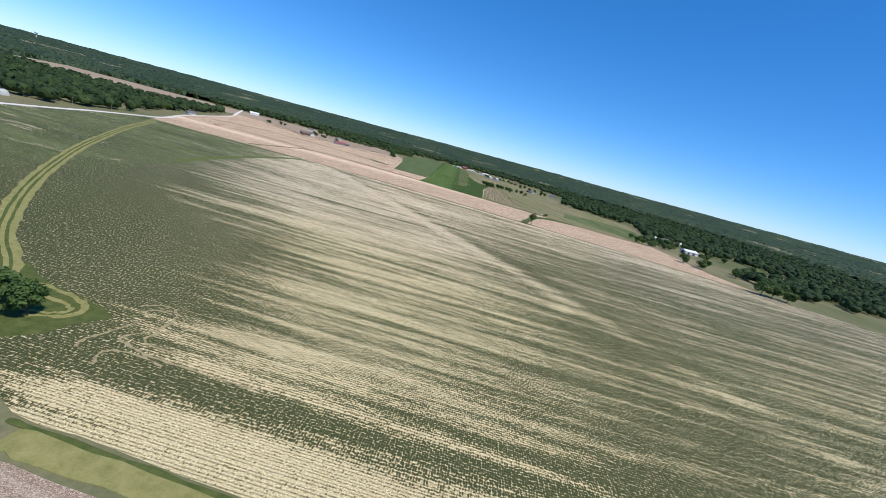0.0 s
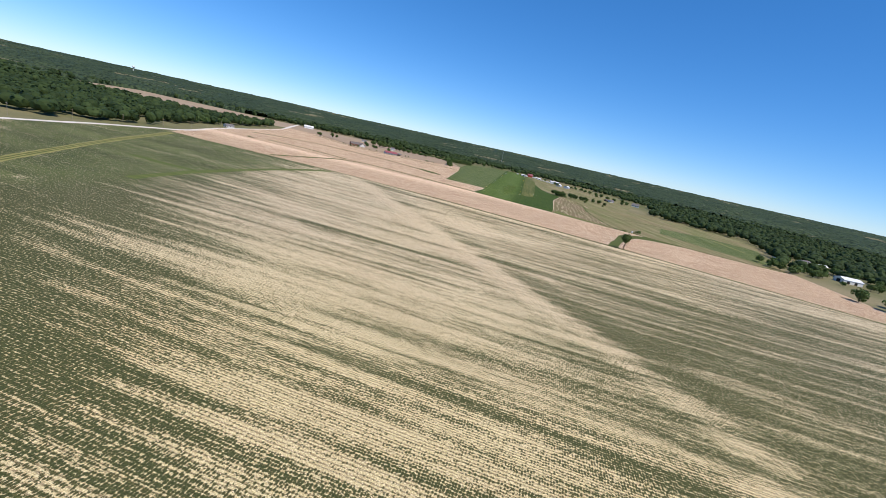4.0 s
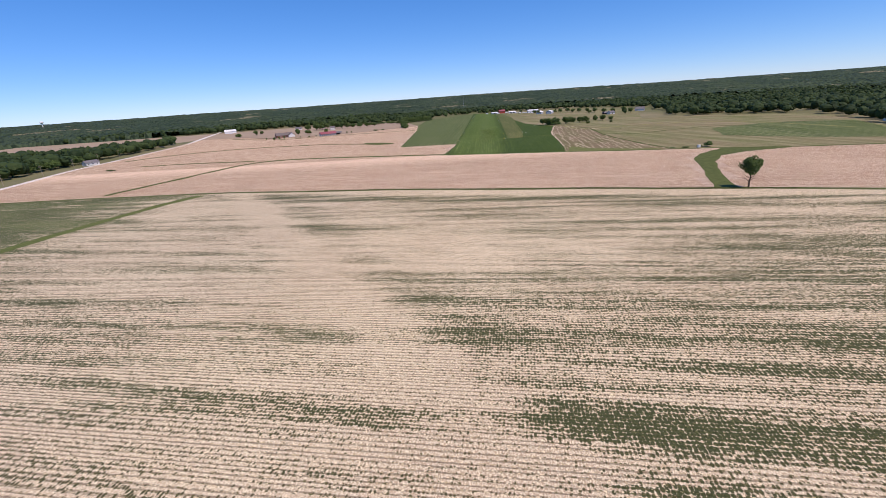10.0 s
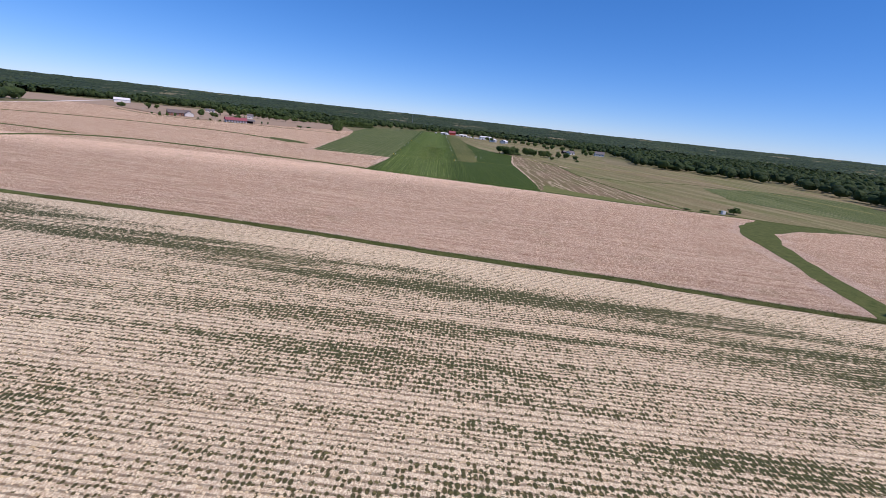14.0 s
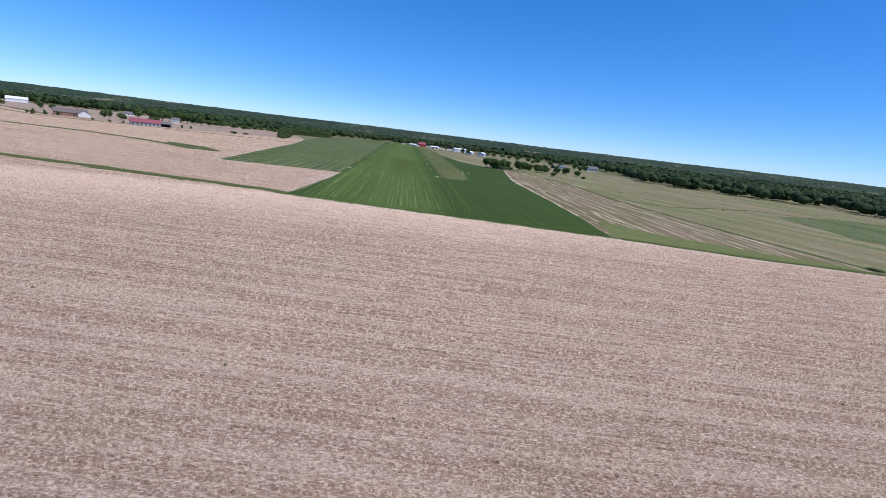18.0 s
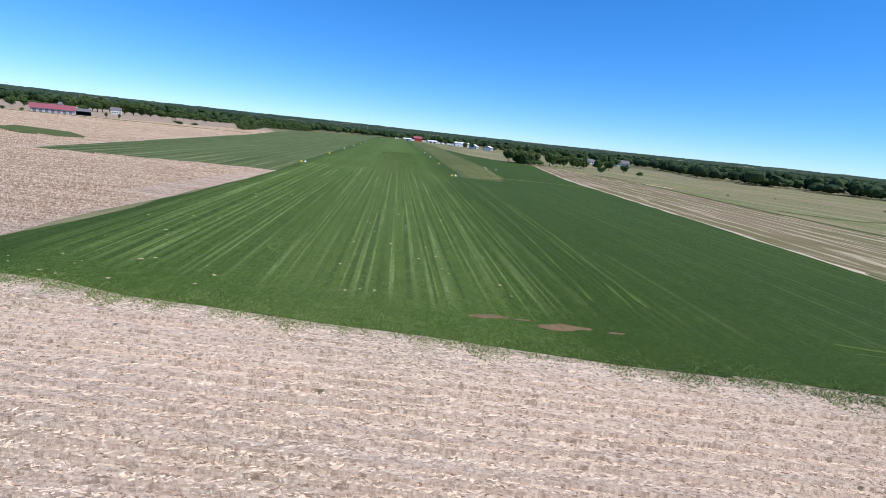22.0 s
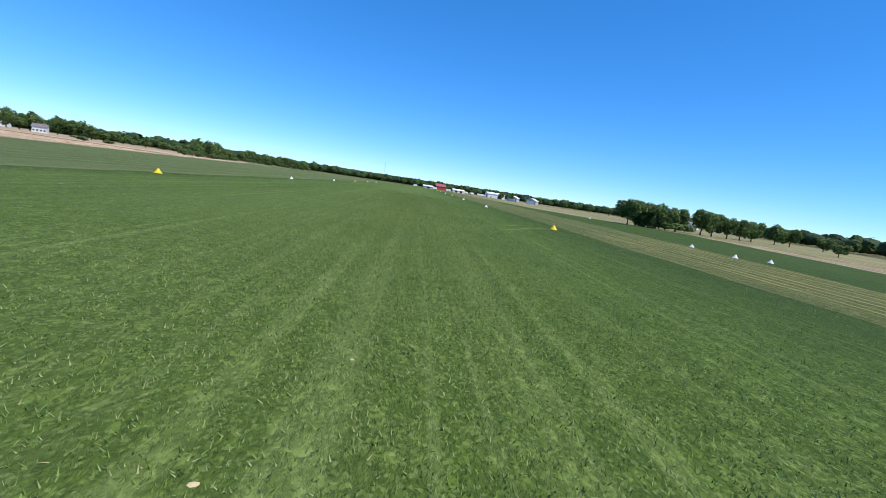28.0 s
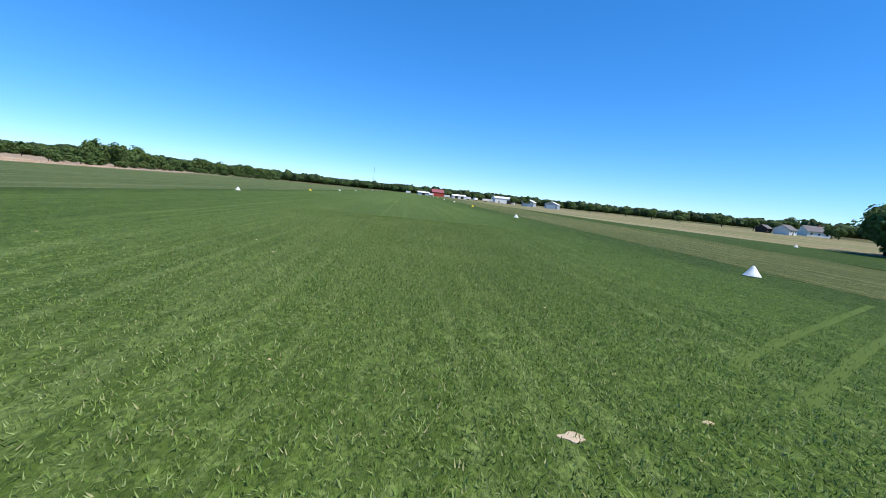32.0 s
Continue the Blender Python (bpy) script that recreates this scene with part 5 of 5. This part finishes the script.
box_ob = tagged(thing("utility_cabinet", 108, 581.5, 0, 10), "pale metal utility cabinet beside a bush", "cabinet")
block_part("body", (-0.8, 0.8, -0.6, 0.6, 0.15, 1.7), M_CONEWHITE, box_ob, bevel=0.04)
block_part("plinth", (-0.85, 0.85, -0.65, 0.65, 0, 0.15), M_GREYWALL, box_ob)
block_part("door", (-0.7, 0.7, -0.63, -0.6, 0.25, 1.6), M_WHITE, box_ob)


# ---- runway markers ----
def marker(x, y, paint, label, size=1.0):
    t = tagged(thing("runway_marker", x, y, 0.09, (x * 31 + y * 17) % 360), label, "marker cone", "runway marker cones")
    part("cone", revolve([(0.40, 0.0), (0.385, 0.05), (0.2, 0.3), (0.085, 0.48), (0.03, 0.53)], 18), paint, t)
    t.scale = (size, size, size)
    part("rim", revolve([(0.43, -0.01), (0.43, 0.02), (0.39, 0.035)], 18), paint, t)
    return t


YEL, WHI = "yellow low cone marker on the mown grass", "white low cone marker on the mown grass"
marker(-11.3, 714.9, M_YELLOW, YEL), marker(-10.2, 714.9, M_CONEWHITE, WHI)
marker(-56.2, 714.9, M_YELLOW, YEL), marker(-55.1, 714.9, M_CONEWHITE, WHI)
for x in (-55.7, -10.7):
    marker(x, 765.6, M_YELLOW, YEL)
    for k in range(9):
        marker(x, 816.1 + 50 * k, M_YELLOW if k in (2, 5) else M_CONEWHITE, YEL if k in (2, 5) else WHI)
for x, y in ((12.9, 760.9), (8.8, 761.1), (10.1, 770.7), (31.5, 857)):
    marker(x, y, M_CONEWHITE, WHI, 0.75)


# ---- parked trailers by the hangars ----
def trailer(x, y, turn, length, label):
    t = tagged(thing("parked_trailer", x, y, 0, turn), label, "trailer", "parked trailers")
    block_part("body", (-length / 2, length / 2, -1.1, 1.1, 0.6, 2.7), M_CONEWHITE, t, bevel=0.12)
    for dx in (-0.6, 0.6):
        for sy in (-1.05, 1.05):
            wheel = part("wheel", revolve([(0.1, -0.1), (0.34, -0.1), (0.36, 0), (0.34, 0.1), (0.1, 0.1)], 14), M_RUBBER, t)
            wheel.matrix_local = pose(dx, sy, 0.36, 90, 0, 0)
    block_part("drawbar", (length / 2, length / 2 + 1.4, -0.06, 0.06, 0.55, 0.65), M_STEEL, t)


for x, y, a, l in ((44, 1203, 5, 6), (36, 1215, 40, 5), (30, 1222, 10, 4.5), (12, 1262, 0, 6), (-6, 1250, 20, 5), (48, 1196, -10, 4), (-30, 1270, 0, 5)):
    trailer(x, y, a, l, "white enclosed trailer parked near the airfield sheds")


# ---- worn marks on the grass ----
strip("tyre_mark", [(-11, 766), (-15, 761), (-17, 757.5), (-20, 754), (-24, 752), (-31, 750.5)], 0.26, 0.085, M_PRESSED, "pale curved wheel mark pressed into the grass", "wheel mark", 0.12)
strip("tyre_mark", [(-12.6, 767), (-16.6, 762), (-18.7, 758.6), (-21.5, 755.5), (-25, 753.7), (-32, 752.2)], 0.26, 0.085, M_PRESSED, "pale curved wheel mark pressed into the grass", "wheel mark", 0.12)
for x0, x1 in ((-8.4, -6.1), (-9.6, -7.2), (-12.6, -10.0)):
    strip("wheel_line", [(x0, 611), (x0 + 0.9, 625), (x1 - 0.2, 655), (x1, 700), (x1, 711)], 0.24, 0.08, M_FAINT, "pale straight wheel line along the runway edge", "wheel mark", 0.14)
for off in (0.0, 1.5):
    strip("tyre_mark", [(-10, 809.2 + off), (-16, 805.4 + off), (-19.5, 803.2 + off), (-23, 800.8 + off)], 0.26, 0.068, M_FAINT, "faint wheel mark pressed across the grass", "wheel mark", 0.03)
CIRCLE = [(-38.2 + 1.5 * math.cos(k * 0.4), 622.8 + 1.5 * math.sin(k * 0.4)) for k in range(15)]
strip("tyre_mark", CIRCLE, 0.16, 0.085, M_PRESSED, "pale circular wheel mark in the grass", "wheel mark", 0.1)


def scuff(x, y, r, paint, label):
    """A small worn or yellowed patch in the turf."""
    field("worn_patch", [(x + r * math.cos(a) * (1.3 + 0.3 * math.sin(3 * a + x)), y + r * math.sin(a) * (0.8 + 0.25 * math.sin(4 * a + y))) for a in [k * 0.3142 for k in range(20)]], 0.072, paint, label, "bare patch", 0.0)


scuff(-26.7, 799.9, 0.12, M_STRAW, "small patch of pale dead grass")
scuff(-28.0, 775.0, 0.15, M_BARE, "small reddish worn spot in the turf")
scuff(-26.8, 765.3, 0.3, M_YELLOWED, "bright yellow-green weedy patch in the turf")
scuff(-30.9, 777.6, 0.12, M_STRAW, "small patch of pale dead grass")
strip("cross_track", [(-7, 713.5), (4, 720), (15, 721.5), (36, 718.5)], 0.45, 0.1, M_TRACK, "thin dry line across the turf", "track", 0.3)
for k, (x, y, w) in enumerate(((-21.7, 609.1, 0.8), (-17, 607.9, 1.1), (-19.4, 608.8, 0.3), (-13.4, 607.4, 0.35))):
    field("bare_patch", [(x + w * math.cos(a) * (1.7 + 0.25 * math.sin(3 * a + x) + 0.14 * math.sin(7 * a + y)), y + w * 0.42 * math.sin(a) * (1 + 0.2 * math.sin(4 * a + x) + 0.12 * math.sin(9 * a))) for a in [q * 0.1309 for q in range(48)]], 0.072 + 0.004 * k, M_BARE, "bare brown patch worn in the grass edge", "bare patch", 0.0)




def fast_mesh(name, verts, faces, material):
    """A mesh from arrays: vertices (n, 3) and faces of one size (m, k)."""
    me = bpy.data.meshes.new(name)
    m, k = faces.shape
    me.vertices.add(len(verts))
    me.vertices.foreach_set("co", np.ascontiguousarray(verts, np.float32).ravel())
    me.loops.add(m * k)
    me.loops.foreach_set("vertex_index", np.ascontiguousarray(faces, np.int32).ravel())
    me.polygons.add(m)
    me.polygons.foreach_set("loop_start", np.arange(m, dtype=np.int32) * k)
    me.materials.append(material)
    me.update(calc_edges=True)
    me.validate()
    return new(name, me)


def crop_rows():
    """Stubble and seedlings in their drilled rows where the camera passes, each a small pointed tuft of its own."""
    rs = np.random.RandomState(11)
    t = radians(-ROW_TURN)
    lines = np.arange(70.11, 500, ROW_GAP)
    u = np.arange(-125, 105, 0.48)
    uu, even = np.meshgrid(u, lines)
    uu, even = uu.ravel() + rs.uniform(-0.2, 0.2, uu.size), even.ravel()
    vv = even.copy()
    for _ in range(4):
        vv = even - row_sway(uu, vv, np.sin)
    vv = vv + np.repeat(rs.normal(0, 0.075, len(lines)), len(u)) + rs.normal(0, 0.05, uu.size)
    x, y = uu * math.cos(t) - vv * math.sin(t), uu * math.sin(t) + vv * math.cos(t)
    edge = np.interp(x, [p[0] for p in BOUND], [p[1] for p in BOUND]) - 3
    south = np.interp(x, [-69, -33, 150], [80, 76, 57])
    keep = (y < edge) & (y > south) & (x > np.interp(y, [88, 100, 118, 142, 190, 262, 396], [-82, -80, -96, -136, -172, -222, -295])) & (rs.uniform(0, 1, x.size) < 0.86 * np.clip((115 - np.abs(uu + 10)) / 40, 0, 1))
    x, y = x[keep], y[keep]
    n = len(x)
    l, w, h = rs.uniform(0.08, 0.21, n), rs.uniform(0.05, 0.11, n), rs.uniform(0.06, 0.24, n)
    a = t + rs.normal(0, 0.35, n)
    du, dv = np.stack([np.cos(a), np.sin(a)], 1), np.stack([-np.sin(a), np.cos(a)], 1)
    c = np.stack([x, y], 1)
    z0 = np.full(n, 0.015)

    def at(su, sv, z):
        return np.c_[c + du * (l * su)[:, None] + dv * (w * sv)[:, None], z]

    verts = np.stack([at(-1, -0.8, z0), at(1, -1, z0), at(0.9, 1, z0), at(-1, 0.9, z0), at(rs.uniform(-0.6, 0.6, n), rs.uniform(-0.5, 0.5, n), h)], 1).reshape(-1, 3)
    k = np.arange(n)[:, None] * 5
    faces = np.concatenate([k + [0, 1, 4], k + [1, 2, 4], k + [2, 3, 4], k + [3, 0, 4]])
    ob = fast_mesh("crop_rows", verts, faces, M_ROWS)
    tagged(ob, "rows of dry stubble and thin seedlings", "crop rows", kind="stuff")


def stubble_rows():
    """The cut stalks of the harvested field: thin ragged lines standing in rows over all of it."""
    rs = np.random.RandomState(18)
    t = radians(-8)
    verts, faces, base = [], [], 0
    u = np.arange(-640, 380, 6.0)
    v = 440.0
    while v < 1010:
        v += rs.uniform(0.55, 0.98)
        uu = u + rs.uniform(-0.5, 0.5, len(u))
        vv = v + rs.normal(0, 0.05, len(u))
        x, y = uu * math.cos(t) - vv * math.sin(t), uu * math.sin(t) + vv * math.cos(t)
        ok = inside(TAN, x, y) & ~inside(WATERWAY, x, y) & (y > np.interp(x, [p[0] for p in BOUND], [p[1] for p in BOUND]) + 3)
        ok &= (y < np.interp(x, [-62, -9, 27, 64, 107, 155, 219, 245], [612, 600, 592.5, 582, 574, 560, 552, 556])) | (x < -61.3 + (y - 614) * 0.075)
        seg = np.where(ok[:-1] & ok[1:])[0]
        if not len(seg):
            continue
        h = rs.uniform(0.08, 0.21, len(u))
        nx, ny = -math.sin(t) * 0.035, math.cos(t) * 0.035
        verts.append(np.stack([np.c_[x - nx, y - ny, np.full(len(u), 0.03)], np.c_[x, y, 0.035 + h], np.c_[x + nx, y + ny, np.full(len(u), 0.03)]], 1).reshape(-1, 3))
        k = base + seg[:, None] * 3
        faces += [k + [0, 3, 4, 1], k + [1, 4, 5, 2]]
        base += 3 * len(u)
    ob = fast_mesh("stubble_rows", np.concatenate(verts), np.concatenate(faces), M_TAN)
    tagged(ob, "thin rows of cut tan stalks standing in the field", "stubble", kind="stuff")


def runway_grass():
    """Blades of grass on the part of the runway that the camera skims."""
    rs = np.random.RandomState(12)
    x = np.concatenate([rs.normal(-27.5, 5.0, 270000), rs.uniform(-57, -5, 60000)])
    y = np.concatenate([672 + 165 * rs.uniform(0, 1, 270000) ** 0.55, 640 + 240 * rs.uniform(0, 1, 60000) ** 0.6])
    n = len(x)
    verts = []
    for _ in range(2):
        a, lean = rs.uniform(0, 6.28, n), rs.normal(0, 0.035, (n, 2))
        h, w = rs.uniform(0.025, 0.08, n), rs.uniform(0.006, 0.014, n)
        ox, oy = x + rs.normal(0, 0.05, n), y + rs.normal(0, 0.05, n)
        verts.append(np.stack([np.c_[ox - np.cos(a) * w, oy - np.sin(a) * w, np.full(n, 0.055)], np.c_[ox + np.cos(a) * w, oy + np.sin(a) * w, np.full(n, 0.055)],
                               np.c_[ox + lean[:, 0], oy + lean[:, 1], 0.06 + h]], 1).reshape(-1, 3))
    verts = np.concatenate(verts)
    ob = fast_mesh("grass", verts, np.arange(len(verts)).reshape(-1, 3), M_BLADE)
    tagged(ob, "short green grass blades of the runway", "grass", kind="stuff")


def clippings():
    """Dry clumps of cut grass scattered over the turf."""
    rs = np.random.RandomState(13)
    n = 240
    x, y = rs.uniform(-56, -18, n), 612 + 250 * rs.uniform(0, 1, n) ** 1.5
    verts, faces = [], []
    for px, py in zip(x, y):
        r = rs.uniform(0.02, 0.09) if py > 660 else rs.uniform(0.04, 0.2)
        b = len(verts)
        verts.append((px, py, 0.07 + r * 0.3))
        m = 7
        for k in range(m):
            a = 2 * math.pi * k / m
            q = r * rs.uniform(0.6, 1.3)
            verts.append((px + math.cos(a) * q, py + math.sin(a) * q * 0.7, 0.055))
        faces += [(b, b + 1 + k, b + 1 + (k + 1) % m) for k in range(m)]
    ob = fast_mesh("grass_clippings", np.array(verts), np.array(faces), M_THATCH)
    tagged(ob, "scattered dry clumps of cut grass", "clippings", kind="stuff")


def stubble():
    """Cut stalks and litter lying on the tan field where the camera passes low."""
    rs = np.random.RandomState(15)
    n = 160000
    x = rs.normal(-22, 24, n)
    y = np.where(rs.uniform(0, 1, n) < 0.55, 482 + 132 * rs.uniform(0, 1, n) ** 0.6, rs.uniform(578, 614, n))
    y = np.round(y / 0.76) * 0.76 + rs.normal(0, 0.16, n) - (x + 20) * 0.14
    edge = np.interp(x, [p[0] for p in BOUND], [p[1] for p in BOUND]) + 2
    north = np.interp(x, [-62, -9, 26, 64, 107], [612.5, 601.5, 594, 584, 576])
    keep = (y > edge) & (y < north) & (x > -130) & (x < 62)
    x, y = x[keep], y[keep]
    n = len(x)
    a = rs.normal(-0.14, 0.5, n)
    l, w, h = rs.uniform(0.03, 0.11, n), rs.uniform(0.008, 0.026, n), rs.uniform(0.01, 0.05, n)
    du, dv, c = np.stack([np.cos(a), np.sin(a)], 1), np.stack([-np.sin(a), np.cos(a)], 1), np.stack([x, y], 1)

    def at(su, sv, z):
        return np.c_[c + du * (l * su)[:, None] + dv * (w * sv)[:, None], z]

    low = np.full(n, 0.03)
    verts = np.stack([at(-1, -1, low), at(1, -1, low), at(0.8, 0.1, low + h), at(-0.9, 0, low + h * 0.8), at(1, 1, low), at(-1, 1, low)], 1).reshape(-1, 3)
    k = np.arange(n)[:, None] * 6
    ob = fast_mesh("stubble", verts, np.concatenate([k + [0, 1, 2, 3], k + [3, 2, 4, 5]]), M_STUBBLE)
    tagged(ob, "pale cut stubble and litter on tan soil", "stubble", kind="stuff")


crop_rows()
stubble_rows()
stubble()
runway_grass()
clippings()

for x, y, l, w in ((-157, 609, 7, 1.6), (-142, 606, 8, 1.8), (-156, 596, 6, 1.2), (-115, 541, 5, 0.8)):
    field("weedy_patch", [(x + l * math.cos(a) * (1 + 0.2 * math.sin(3 * a)), y + w * math.sin(a)) for a in [k * 0.5236 for k in range(12)]], 0.055, M_BARE, "dark weedy patch in the tan field", "weeds", 0.0)

# turning loops where the rows meet the headland
LOOPS = [[(-79, 119), (-75, 122), (-72, 122), (-69, 119), (-68, 115), (-69, 110), (-72, 105), (-69, 103), (-62, 101), (-51, 100), (-38, 99)], [(-74, 111), (-75, 108), (-76, 104), (-77, 101), (-76, 98)], [(-69, 94), (-71, 99), (-66, 100.5), (-58, 99)],
         [(-66, 112), (-68, 108), (-66, 105), (-55, 103.5)], [(-70, 119), (-74, 119.5), (-77, 116)]]
for line in LOOPS:
    strip("turning_loop", line, 0.6, 0.05, M_LOOP, "pale curved wheel loop where the crop rows turn", "wheel mark", 0.3)
field("headland", [(-114, 126), (-102, 119), (-92, 116.5), (-83, 114), (-79, 111), (-83, 105), (-84, 100), (-96, 90), (-112, 92), (-120, 110)], 0.045, M_VERGE, "green headland round the clump of trees", "grass", 0.8)
strip("hay_swath", [(-104, 118), (-92, 115.5), (-86, 112), (-87, 107), (-94, 104)], 1.4, 0.07, M_TRACK, "pale dry grass beside the clump of trees", "hay", 0.5)
strip("hay_swath", [(-102, 114), (-92, 112), (-88, 110), (-90, 107), (-96, 106)], 0.9, 0.075, M_TRACK, "yellowish mown grass beside the clump of trees", "hay", 0.4)


def verge_grass():
    """Rank grass on the strip between the crop and the tan field."""
    rs = np.random.RandomState(14)
    n = 26000
    x = rs.uniform(-120, 90, n)
    y = np.interp(x, [p[0] for p in BOUND], [p[1] for p in BOUND]) + rs.normal(0, 0.62, n)
    a, h, w = rs.uniform(0, 6.28, n), rs.uniform(0.12, 0.42, n), rs.uniform(0.03, 0.09, n)
    lean = rs.normal(0, 0.1, (n, 2))
    v = np.stack([np.c_[x - np.cos(a) * w, y - np.sin(a) * w, np.full(n, 0.05)], np.c_[x + np.cos(a) * w, y + np.sin(a) * w, np.full(n, 0.05)], np.c_[x + lean[:, 0], y + lean[:, 1], 0.05 + h]], 1).reshape(-1, 3)
    tagged(fast_mesh("verge_grass", v, np.arange(len(v)).reshape(-1, 3), M_VERGE), "rank uneven dark grass along the field boundary", "grass", kind="stuff")


def edge_grass():
    """Uneven grass along the runway's south end, where the turf meets the tan field."""
    rs = np.random.RandomState(16)
    n = 42000
    x = rs.uniform(-62, 28, n)
    y = np.interp(x, [-62, -9, 27], [613.4, 602.4, 595]) + np.abs(rs.normal(0, 0.75, n)) * rs.choice([-1.0, 1.0], n) + 0.35 * np.sin(x * 1.7) + 0.4 * np.sin(x * 0.6) + 0.25 * np.sin(x * 4.1)
    a, h, w = rs.uniform(0, 6.28, n), rs.uniform(0.03, 0.13, n), rs.uniform(0.015, 0.05, n)
    lean = rs.normal(0, 0.08, (n, 2))
    v = np.stack([np.c_[x - np.cos(a) * w, y - np.sin(a) * w, np.full(n, 0.03)], np.c_[x + np.cos(a) * w, y + np.sin(a) * w, np.full(n, 0.03)], np.c_[x + lean[:, 0], y + lean[:, 1], 0.03 + h]], 1).reshape(-1, 3)
    tagged(fast_mesh("edge_grass", v, np.arange(len(v)).reshape(-1, 3), M_BLADE), "uneven grass where the runway turf meets tan soil", "grass", kind="stuff")


verge_grass()
edge_grass()
